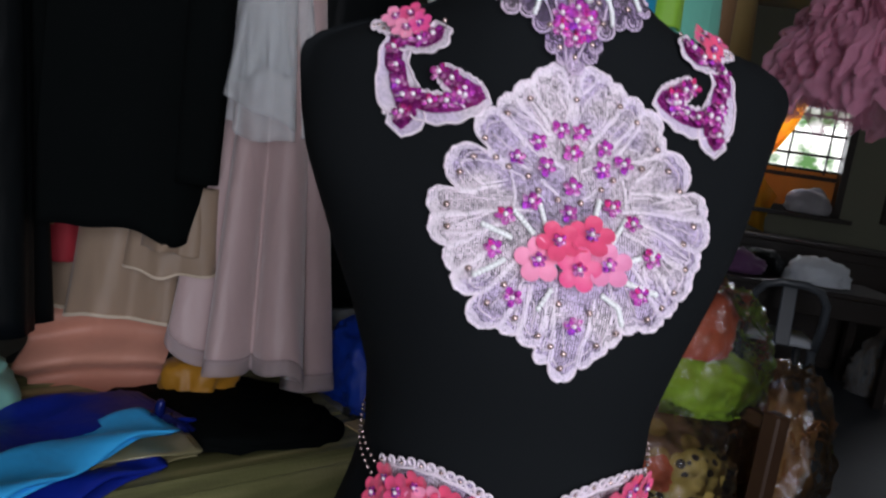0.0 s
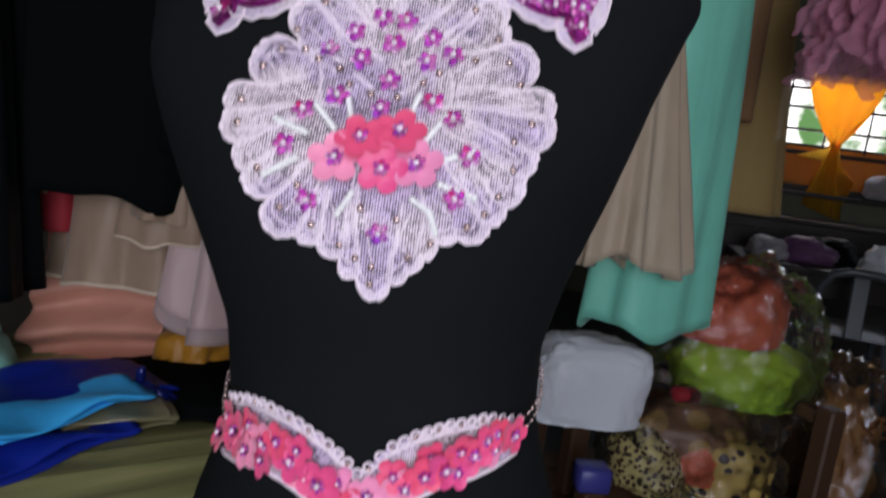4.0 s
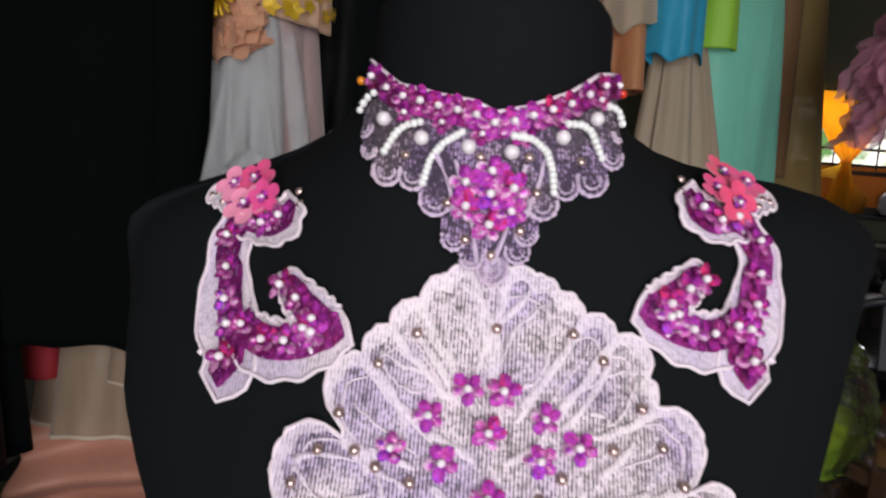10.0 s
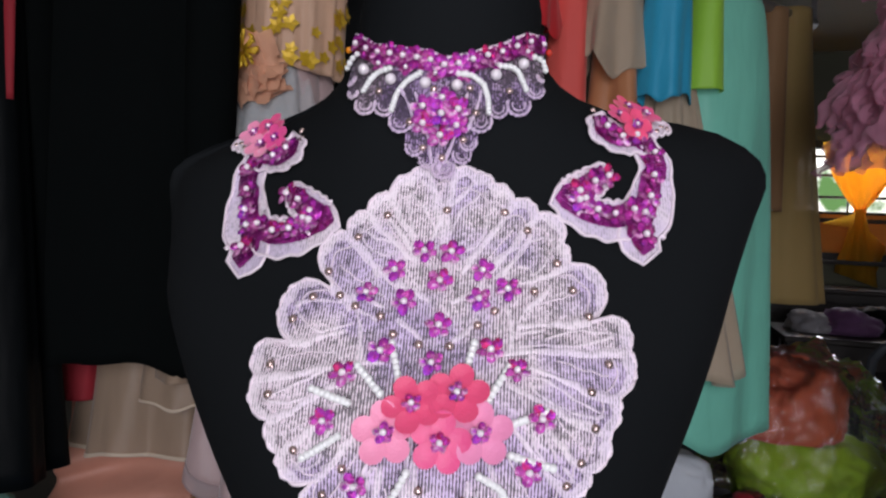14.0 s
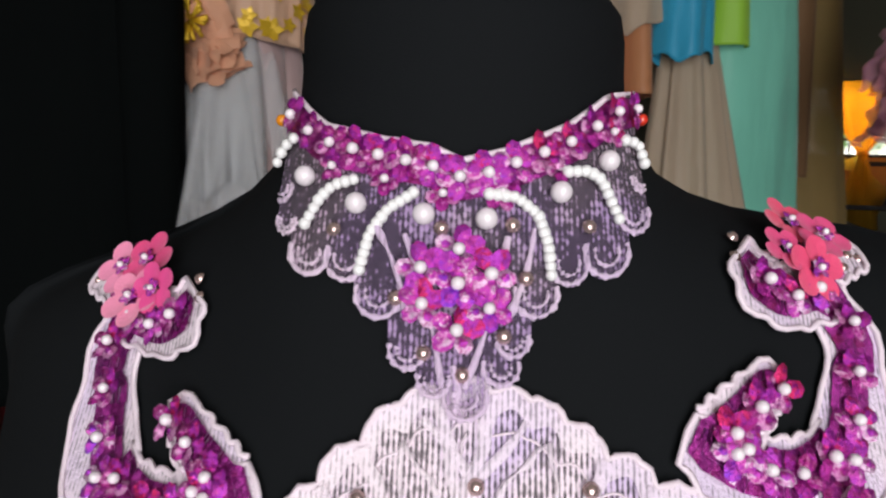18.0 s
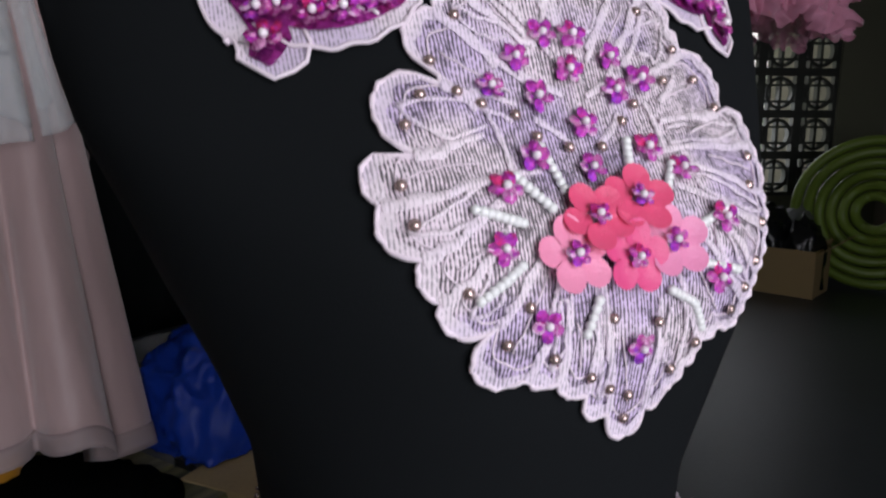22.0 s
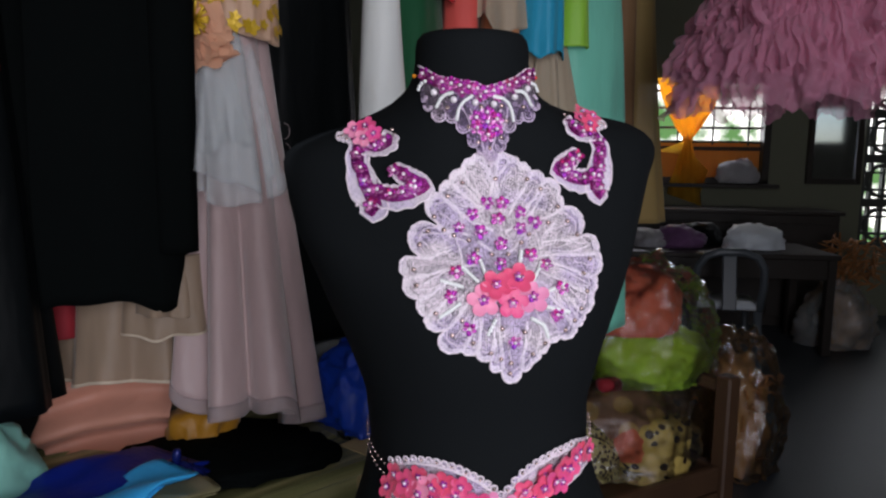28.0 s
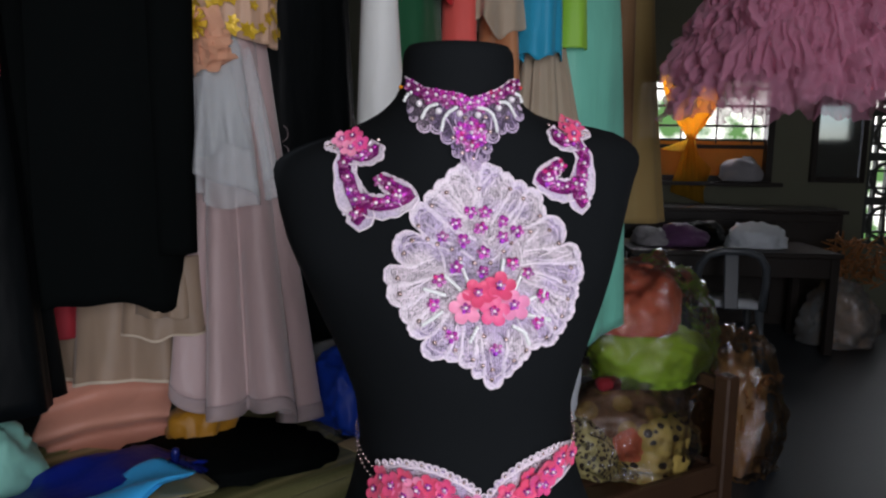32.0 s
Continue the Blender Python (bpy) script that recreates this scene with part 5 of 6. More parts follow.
for i, (x, z, s) in enumerate(((5, 1019, 0.92), (26, 1022, 0.92), (-13, 1032, 0.92), (37, 1037, 0.90), (-32, 1042, 0.90), (58, 1051, 0.88), (-53, 1046, 0.90), (75, 1058, 0.88), (-73, 1043, 0.86), (88, 1058, 0.84), (-90, 1030, 0.80),
                               (98, 1066, 0.80), (-84, 1046, 0.78), (16, 1030, 0.78), (47, 1046, 0.80), (-23, 1033, 0.80), (-42, 1052, 0.78), (66, 1064, 0.74), (-3, 1034, 0.74), (82, 1067, 0.72), (-63, 1036, 0.80), (-64, 1053, 0.74), (30, 1044, 0.70), (-8, 1018, 0.74), (-80, 1032, 0.74), (-52, 1034, 0.72), (66, 1047, 0.72), (50, 1058, 0.70), (88, 1070, 0.68), (-28, 1052, 0.66))):
    satin_flower(belt, x / 1000, z / 1000, i in (1, 3, 6, 9, 13, 15, 18, 20), s * 1.10, 0.0032 + 0.0018 * (i % 3))


def on_side(z, deg, lift):
    xc, yc, a, f, b, sq = shape_at(z)
    t = radians(deg)
    s, c = math.sin(t), math.cos(t)
    d = abs(c) ** (2 / sq)
    return Vector((xc + (a + lift) * math.copysign(abs(s) ** (2 / sq), s), yc - (f + lift) * d if c > 0 else yc + (b + lift) * d, z))


for s, z0, z1 in ((-1, 1.045, 1.085), (1, 1.068, 1.110)):
    for off in (0.0, 0.010):
        for k in range(34):
            q = k / 33
            share("chain_bead", ME_CHAIN, Matrix.Translation(on_side(z0 + (z1 - z0) * q - off, s * (50 + 115 * q), 0.003)), belt)

# ---- on and by the table ----


def blob(name, at, size, material, label="", category="", seed=0, flat_z=0.35, rough=0.12, parent=None, sub=4, freq=3.0, turn=0.0, crease=0.0, square=1.0):
    """A soft sack or heap that sags onto its support."""
    bm = bmesh.new()
    bmesh.ops.create_icosphere(bm, subdivisions=sub, radius=1)
    off = Vector((seed * 7.3, seed * 3.1, seed * 1.7))
    for v in bm.verts:
        if square != 1.0:
            v.co = Vector([math.copysign(abs(c) ** square, c) for c in v.co])
        k = 1 + rough * noise.noise(v.co * freq * 0.5 + off) * 2 + rough * 0.6 * noise.noise(v.co * freq * 1.7 + off)
        if crease:
            k += crease * (abs(noise.noise(v.co * freq * 1.3 + off * 2)) + 0.6 * abs(noise.noise(v.co * freq * 3.1 + off)))
        v.co *= k
        if v.co.z < -flat_z:
            v.co.z = -flat_z + (v.co.z + flat_z) * 0.08
            v.co.x *= 1.04
            v.co.y *= 1.04
    lo = min(v.co.z for v in bm.verts)
    for v in bm.verts:
        v.co = Vector((v.co.x * size[0], v.co.y * size[1], (v.co.z - lo) * size[2]))
    bmesh.ops.transform(bm, matrix=pose(*at, 0, 0, turn), verts=bm.verts)
    ob = part(name, bm, material, parent, label)
    if category:
        tagged(ob, category=category)
    return ob


def folded(name, m, length, width, layers, thick, material, parent, seed=0, wave=0.006):
    """A folded length of cloth: soft layers lying one on another."""
    rn = random.Random(seed)
    bm = bmesh.new()
    for k in range(layers):
        ox, oy = rn.uniform(-0.01, 0.01), rn.uniform(-0.012, 0.012)
        rows = []
        nx = 30
        for i in range(nx + 1):
            u = i / nx - 0.5
            ring = []
            for j in range(14):
                a = 2 * math.pi * j / 14
                y = width * 0.5 * math.copysign(abs(math.cos(a)) ** 0.5, math.cos(a))
                z = thick * 0.5 * math.copysign(abs(math.sin(a)) ** 0.8, math.sin(a))
                ring.append(m @ Vector((u * length + ox, y * (1 - 0.15 * abs(u)) + oy + 0.01 * math.sin(u * 5 + k), z + thick * (k + 0.5) + wave * math.sin(u * 11 + y * 40 + k) * (1 if k else 0.3))))
            rows.append(ring)
        loft(rows, bm)
    return part(name, bm, material, parent)


TOPZ = 0.722
satin = thing("blue_satin", (-0.60, 0.42, TOPZ), "royal blue satin folded round sky blue satin with a tied bow", "cloth")
folded("royal_fold", pose(-0.61, 0.47, TOPZ, 0, 0, 58), 0.42, 0.22, 3, 0.014, ROYAL, satin, 1, 0.012)
folded("royal_fold", pose(-0.505, 0.345, TOPZ, 0, 0, 62), 0.30, 0.07, 2, 0.012, ROYAL, satin, 3, 0.008)
folded("sky_fold", pose(-0.535, 0.39, TOPZ + 0.034, -6, 0, 64), 0.34, 0.115, 2, 0.012, SKY, satin, 2, 0.010)
GLOSSY_BLUE = mat("glossy_blue_foil", (0.005, 0.012, 0.12), 0.15, 0.3, 0.3, 60, 0.4, 300)
KNOT = Vector((-0.455, 0.545, TOPZ + 0.03))
blob("bow_knot", tuple(KNOT - Vector((0, 0, 0.03))), (0.034, 0.028, 0.034), GLOSSY_BLUE, "shiny dark blue knot", "", 44, 0.5, 0.15, satin, 4, 5.0, 0, 0.4)
for k, (dx, dy, dz) in enumerate(((0.004, 0.0, 0.052), (0.050, 0.01, -0.006), (0.040, -0.02, -0.022), (-0.028, 0.02, -0.010), (0.062, 0.03, -0.018))):
    pts = [KNOT + Vector((dx, dy, dz)) * t + Vector((0, 0, 0.012 * math.sin(3.1 * t))) for t in np.linspace(0, 1, 8)]
    part("bow_loop", tube(pts, 0.0085, 8, None, (0.8, 1.0, 1.1, 1.0, 1.1, 0.9, 0.8, 0.4)), GLOSSY_BLUE, satin, "shiny dark blue bow loop")
mint = thing("mint_cloth", (-0.85, 0.48, TOPZ), "crumpled mint green cloth heaped on the table", "cloth")
blob("crumpled_cloth", (-0.79, 0.55, TOPZ), (0.08, 0.09, 0.10), MINT, "", "", 4, 0.35, 0.16, mint, 4, 4.0, 0, 0.18)
olive = thing("folded_stack", (-0.47, 0.47, TOPZ), "stack of folded khaki wrapping sheets under the satin", "paper stack")
KHAKI = mat("khaki_wrapping", (0.20, 0.18, 0.09), 0.35, 0, 0.2, 20, 0.3, 200, coat=0.4)
folded("sheet", TT @ pose(-0.02, -0.075, TOPZ, 0, 0, 4), 0.17, 0.13, 4, 0.008, KHAKI, olive, 5, 0.002)
BLACK_BAG = mat("black_plastic", (0.006, 0.007, 0.008), 0.25, 0, 0.2, 20, 0.5, 60, dist=0.004)
# flattened black blob that stands in for the dark shadow on the planks
blob("table_shade", tuple(TT @ Vector((0.17, 0.03, TOPZ))), (0.20, 0.15, 0.024), BLACK_WOOL, "low black patch standing in for shade on the table", "cloth", 31, 0.3, 0.12, crease=0.15)
YELLOW_CLOTH = cloth("golden_yellow_satin", (0.42, 0.19, 0.015), 0.4, 0.1)
blob("yellow_cloth", (-0.455, 0.77, 0.723), (0.07, 0.06, 0.070), YELLOW_CLOTH, "crumpled golden yellow satin behind the pink dress", "cloth", 32, 0.3, 0.16, crease=0.2)
# plastic film over the table's front edge
FILM = film_mat("clear_film", 60, 0.8, 0.006, 0.1, 0.0)
film = bmesh.new()
rows = []
for i in range(60):
    u = -0.80 + 0.62 * i / 59
    w = 0.004 * noise.noise(Vector((u * 14, 0, 0)))
    rows.append([TT @ Vector((u, y + w * 2, z + abs(w))) for y, z in ((-0.135, TOPZ + 0.001), (-0.155, TOPZ + 0.003), (-0.176, TOPZ + 0.002), (-0.181, 0.71), (-0.180, 0.69))])
loft(rows, film, caps=False, closed=False)
tagged(part("table_film", thicken(film, 0.001), FILM, None, "clear plastic film lying over the table edge"), category="plastic film")
scrap = bmesh.new()
rows = []
for i in range(16):
    v = i / 15
    rows.append([TT @ Vector((0.425 + 0.02 * noise.noise(Vector((u * 5, v * 5, 1))), -0.15 + 0.16 * u * (1 - 0.5 * v) + 0.02 * noise.noise(Vector((u * 4, v * 4, 7))), 0.715 - 0.34 * v)) for u in np.linspace(0, 1, 12)])
loft(rows, scrap, caps=False, closed=False)
tagged(part("film_scrap", thicken(scrap, 0.0006), film_mat("loose_film", 55, 1.0, 0.012, 0.08), None, "torn scrap of clear plastic film hanging off the table end"), category="plastic film")
# cloth-covered box and clutter below the table
OLIVE_CLOTH = cloth("olive_sheet", (0.029, 0.040, 0.018), 0.7, 0.05)
under = bmesh.new()
rows = []
for i in range(50):
    u = -0.62 + 0.94 * i / 49
    rows.append([TT @ Vector((u, -0.10 + 0.012 * math.sin(u * 22) + 0.03 * (1 - v) + 0.008 * math.sin(9 * v + 6 * u), 0.66 - 0.225 * v + 0.02 * math.sin(u * 8) * v)) for v in np.linspace(0, 1, 14)])
loft(rows, under, caps=False, closed=False)
tagged(part("olive_sheet", thicken(under, 0.003), OLIVE_CLOTH, None, "olive cloth sheet hanging below the table top"), category="cloth")
# added black heap: gives the space below the table its deep shade
blob("under_table_shade", tuple(TT @ Vector((-0.30, 0.06, 0.0))), (0.52, 0.18, 0.30), BLACK_WOOL, "dark crumpled heap standing in for shade under the table", "cloth", 33, 0.3, 0.10, crease=0.05)
blob("blue_bag", tuple(TT @ Vector((0.215, -0.07, 0.0))), (0.08, 0.08, 0.16), BLUE_SACK, "small blue plastic bag on the floor", "bag", 34, 0.3, 0.15, crease=0.2)
part("brace", box(0.24, 0.03, 0.045, TT @ pose(0.30, -0.135, 0.60, 0, 42, 0), 0.003), RAW_WOOD, table, smooth=False)
blob("blue_sack", (-0.07, 0.875, 0.722), (0.125, 0.10, 0.12), BLUE_SACK, "royal blue plastic sack slumped on the table end", "sack", 3, 0.6, 0.10, sub=5, turn=30, crease=0.16, square=0.65)
blob("black_bag", (0.03, 1.04, 0.0), (0.14, 0.09, 0.62), BLACK_BAG, "shiny black plastic bag standing behind the blue sack", "bag", 36, 0.55, 0.06, sub=5, crease=0.08)
# clear tub behind the pink dress
TUBGREY = mat("cloudy_plastic", (0.30, 0.32, 0.34), 0.2, 0, 0.05, 20, 0.1, 60, clear=0.5)
tub = thing("clear_tub", (-0.14, 0.98, 0.0), "cloudy plastic tub standing on a grey crate", "tub")
part("wall", loft([[(-0.14 + r * math.cos(q), 0.98 + r * math.sin(q), z) for q in [2 * math.pi * i / 36 for i in range(36)]] for r, z in ((0.075, 0.70), (0.085, 0.86), (0.092, 0.862), (0.092, 0.870), (0.082, 0.868), (0.072, 0.705))], caps=False), TUBGREY, tub)
part("crate", box(0.26, 0.22, 0.70, pose(-0.12, 1.0, 0.35, 0, 0, 20), 0.01), mat("grey_crate", (0.25, 0.26, 0.26), 0.5, 0, 0.15, 12, 0.2, 90), tub)
# loose cable loop by the table's end
tagged(part("loose_cable", tube([Vector((-0.06 + 0.05 * math.cos(a), 0.62 + 0.01 * a, 0.60 + 0.07 * math.sin(a))) for a in np.linspace(0.5, 5.2, 30)], 0.003, 6), WHITE_SATIN, None, "loop of thin white cord hanging at the table's end"), category="cord")

# ---- bench and bagged goods ----
BM = pose(0.973, 1.80, 0, 0, 0, 22)
bench = thing("wooden_bench", (0.973, 1.80, 0), "dark-stained wooden bench heaped with bagged goods", "bench")
for k in range(4):
    part("slat", box(0.96, 0.12, 0.025, BM @ pose(-0.12, -0.15 + 0.135 * k, 0.105), 0.004), WOOD, bench, smooth=False)
for x, y, h in ((0.32, -0.24, 0.52), (0.32, 0.32, 0.56), (-0.575, -0.24, 0.283), (-0.46, 0.05, 0.383), (-0.46, 0.32, 0.50)):
    part("post", box(0.07, 0.07, h, BM @ pose(x, y, h / 2), 0.008), WOOD, bench, smooth=False)
part("rail", box(0.82, 0.035, 0.10, BM @ pose(-0.13, -0.24, 0.105), 0.006), WOOD, bench, smooth=False)
part("rail", box(0.82, 0.03, 0.04, BM @ pose(-0.13, -0.25, 0.030), 0.006), WOOD, bench, smooth=False)
part("rail", box(0.70, 0.03, 0.06, BM @ pose(-0.07, 0.32, 0.44), 0.006), WOOD, bench, smooth=False)
part("side_rail", box(0.045, 0.49, 0.05, BM @ pose(0.32, 0.04, 0.47), 0.006), WOOD, bench, smooth=False)
part("side_rail", box(0.045, 0.49, 0.07, BM @ pose(0.32, 0.04, 0.10), 0.006), WOOD, bench, smooth=False)
RED_CL = cloth("rust_red_cloth", (0.62, 0.13, 0.06), 0.6, 0.1)
GREEN_CL = cloth("lime_cloth", (0.36, 0.58, 0.03), 0.55, 0.1)
WHITE_PLASTIC = mat("white_plastic_bag", (0.72, 0.77, 0.82), 0.45, 0, 0.08, 20, 0.5, 30, dist=0.006)
BAGFILM = film_mat("crinkled_film", 50, 0.9, 0.012, 0.055, 0.012)


def spots(name, base, dark, scale, size):
    m = mat(name, base, 0.5, 0, 0.2, 30, 0.2, 200)
    n, l = m.node_tree.nodes, m.node_tree.links
    tc = n.new("ShaderNodeTexCoord")
    v = n.new("ShaderNodeTexVoronoi")
    v.inputs["Scale"].default_value = scale
    l.new(tc.outputs["Object"], v.inputs["Vector"])
    r = n.new("ShaderNodeMapRange")
    r.inputs[1].default_value, r.inputs[2].default_value = size, size + 0.06
    l.new(v.outputs["Distance"], r.inputs[0])
    mx = n.new("ShaderNodeMix")
    mx.data_type = "RGBA"
    mx.inputs[6].default_value = (*dark, 1)
    p = n["Principled BSDF"]
    l.new(p.inputs["Base Color"].links[0].from_socket, mx.inputs[7])
    l.new(r.outputs[0], mx.inputs[0])
    l.new(mx.outputs[2], p.inputs["Base Color"])
    return m


SPOT = spots("yellow_spotted_cloth", (0.58, 0.42, 0.11), (0.03, 0.015, 0.01), 18, 0.30)
SPOT_FINE = spots("speckled_cloth", (0.44, 0.38, 0.15), (0.05, 0.03, 0.02), 55, 0.42)
BROWN_PRINT = spots("brown_printed_cloth", (0.20, 0.10, 0.05), (0.36, 0.22, 0.06), 9, 0.36)


def bagged(name, at, size, pieces, label, seed, turn=0):
    """A clear bag over the cloth that fills it, gathered to a knot."""
    t = thing(name, at, label, "bag", "bagged goods")
    for k, (dx, dy, dz, sx, sy, sz, mt) in enumerate(pieces):
        blob("cloth_roll", (at[0] + dx, at[1] + dy, at[2] + dz), (sx, sy, sz), mt, "", "", seed + k, 0.4, 0.10, t, 5, 2.4, turn, 0.07)
    blob("film", at, size, BAGFILM, "crinkled clear plastic film", "", seed + 9, 0.42, 0.10, t, 5, 4.0, turn, 0.14)
    return t


bagged("spotted_bag", (0.98, 1.84, 0.12), (0.30, 0.22, 0.23), ((0.12, -0.02, 0.0, 0.15, 0.17, 0.17, SPOT), (-0.16, -0.03, 0.0, 0.15, 0.16, 0.15, SPOT_FINE), (-0.01, -0.10, 0.06, 0.07, 0.07, 0.09, RED_CL), (0.0, 0.03, 0.13, 0.25, 0.15, 0.12, BROWN_PRINT)), "clear bag of spotted yellow and brown printed cloth", 50)
bagged("cloth_bag", (1.11, 1.95, 0.44), (0.285, 0.22, 0.34), ((0.03, 0, 0.0, 0.25, 0.17, 0.16, GREEN_CL), (-0.05, 0.0, 0.20, 0.19, 0.16, 0.19, RED_CL)), "clear bag with rust red over lime green cloth", 60)
part("cloth_end", box(0.10, 0.06, 0.05, pose(0.90, 1.78, 0.47, 0, 0, 10), 0.012), RED_CLOTH, bpy.data.objects["cloth_bag"])
wb = thing("white_bag", (0.55, 1.66, 0.40), "full white plastic bag sagging over a wooden post", "bag", "bagged goods")
blob("film", (0.53, 1.66, 0.384), (0.19, 0.11, 0.17), WHITE_PLASTIC, "", "", 8, 0.6, 0.05, wb, 5, 3.0, 12, 0.06, 0.55)
packet = tagged(part("blue_packet", box(0.10, 0.08, 0.075, BM @ pose(-0.575, -0.235, 0.321, 0, 0, -14), 0.008), mat("blue_violet_carton", (0.05, 0.05, 0.26), 0.4, 0, 0.1, 20, 0.1, 90), None, "small blue-violet carton with a pale round mark"), category="packet")
mark = part("round_mark", eyelet_bm(0.013, 0.003, 20), WHITE_PLASTIC, packet, "pale ring mark")
mark.matrix_basis = BM @ pose(-0.555, -0.276, 0.325, 90, 0, -14)
STRAWS = mat("dry_straw", (0.26, 0.125, 0.035), 0.7, 0, 0.5, 60, 0.4, 200)
LEAF_BROWN = mat("dried_leaf", (0.30, 0.12, 0.03), 0.6, 0, 0.5, 60, 0.4, 200)
straw = thing("straw_bag", (1.56, 1.98, 0.0), "clear bag of dry brown straw and leaves on the floor", "bag", "bagged goods")
blob("filling", (1.555, 1.98, 0.0), (0.13, 0.135, 0.31), STRAWS, "", "", 70, 0.5, 0.15, straw, 4, 5.0, 0, 0.3)
sr = random.Random(4)
stalks = bmesh.new()
for k in range(420):
    a, h = sr.uniform(0, 6.28), sr.uniform(0.05, 0.46)
    r = 0.16 * (0.62 + 0.26 * sr.random())
    c = Vector((1.555 + r * math.cos(a), 1.98 + r * math.sin(a), h))
    d = Vector((sr.uniform(-1, 1), sr.uniform(-1, 1), sr.uniform(-0.6, 1.2))).normalized() * sr.uniform(0.03, 0.07)
    tube([c, c + d * 0.5 + Vector((0, 0, 0.01)), c + d], sr.uniform(0.002, 0.007), 4, stalks, (0.7, 1, 0.3))
st = part("straw_filling", stalks, LEAF_BROWN, straw, "brittle brown stalks and leaf blades")
st["kind"] = "stuff"
blob("film", (1.56, 1.98, 0.0), (0.205, 0.195, 0.40), film_mat("thin_film", 45, 0.7, 0.008, 0.05, 0.004), "crinkled clear plastic film", "", 72, 0.5, 0.10, straw, 5, 4.0, 0, 0.16)

# ---- window wall ----
win = thing("window_1", tuple(WM @ Vector((1.04, 0.0, WS))), "wooden window with bars and rails onto a bright garden", "window", "", "structure")
for u0, u1, z0, z1 in ((W0, W0 + 0.06, WS, WT), (W1 - 0.06, W1, WS, WT), (W0, W1, WS, WS + 0.05), (W0, W1, WT - 0.06, WT)):
    part("window_frame", box(u1 - u0, 0.12, z1 - z0, WM @ pose((u0 + u1) / 2, 0.05, (z0 + z1) / 2), 0.004), WOOD_BLACK, win, smooth=False)
part("window_sill", box(W1 - W0 + 0.1, 0.22, 0.035, WM @ pose((W0 + W1) / 2, -0.05, WS - 0.018), 0.005), WOOD_BLACK, win, smooth=False)
for z in (1.47, 1.53, 1.655, 1.83, 1.98):
    part("rail", box(W1 - W0 - 0.12, 0.025, 0.022 if z > 1.5 else 0.035, WM @ pose((W0 + W1) / 2, 0.06, z), 0.003), WOOD_BLACK, win, smooth=False)
for k in range(4):
    part("bar", box(0.014, 0.014, WT - 1.5, WM @ pose(W0 + 0.14 + 0.31 * k, 0.075, (WT + 1.5) / 2)), IRON, win, smooth=False)
PANEL = cloth("amber_panel", (0.50, 0.24, 0.06), 0.6, 0.1, 0.0, glow=0.25)
part("lower_panel", box(W1 - W0 - 0.12, 0.012, 0.33, WM @ pose((W0 + W1) / 2, 0.09, 1.365)), PANEL, win, "amber translucent lower panel", smooth=False)
cur = thing("orange_curtain", tuple(WM @ Vector((0.93, -0.06, 2.05))), "sheer orange curtain gathered in a knot before the window", "curtain")
rows = []
for z, w, d in ((2.08, 0.28, 0.03), (1.95, 0.25, 0.03), (1.80, 0.19, 0.03), (1.66, 0.11, 0.03), (1.58, 0.05, 0.03), (1.545, 0.028, 0.026), (1.50, 0.036, 0.03), (1.40, 0.065, 0.035), (1.25, 0.10, 0.04), (1.12, 0.13, 0.045), (1.01, 0.145, 0.045)):
    rows.append([WM @ Vector((0.93 + (w + 0.006 * math.sin(9 * a)) * math.cos(a), -0.06 + d * (1 + 0.35 * math.sin(8 * a + z * 2)) * math.sin(a), z - (0.05 * math.cos(a) if z < 1.2 else 0))) for a in [2 * math.pi * k / 56 for k in range(56)]])
part("drape", thicken(loft(rows, caps=False), 0.002), ORANGE, cur)
part("knot", tube([WM @ Vector((0.93 + 0.034 * math.cos(a), -0.06 + 0.032 * math.sin(a), 1.545 + 0.006 * math.sin(2 * a))) for a in np.linspace(0, 6.6, 20)], 0.014, 8), ORANGE, cur)
SACKING = cloth("speckled_white_sack", (0.36, 0.35, 0.37), 0.6, 0.1, 0, 0.4)
blob("wrapped_cloth", tuple(WM @ Vector((1.38, -0.06, WS + 0.002))), (0.17, 0.09, 0.15), SACKING, "speckled white wrapped cloth lying on the window sill", "cloth", 80, 0.4, 0.12, crease=0.15)

mir = thing("wall_mirror", tuple(WM @ Vector((2.20, -0.02, 1.17))), "dark-framed mirror hanging on the olive wall", "mirror")
for u0, u1, z0, z1 in ((1.97, 2.02, 1.17, 2.02), (2.38, 2.43, 1.17, 2.02), (2.02, 2.38, 1.17, 1.22), (2.02, 2.38, 1.97, 2.02)):
    part("frame", box(u1 - u0, 0.04, z1 - z0, WM @ pose((u0 + u1) / 2, -0.02, (z0 + z1) / 2), 0.006), WOOD_BLACK, mir, smooth=False)
part("glass", box(0.36, 0.008, 0.75, WM @ pose(2.20, -0.012, 1.595)), mat("old_mirror", (0.70, 0.76, 0.82), 0.05, 1.0, 0.1, 6, 0.0), mir, "dim old mirror glass", smooth=False)

GR = mat("dark_grille_block", (0.05, 0.055, 0.05), 0.7, 0, 0.2, 20, 0.3, 120)


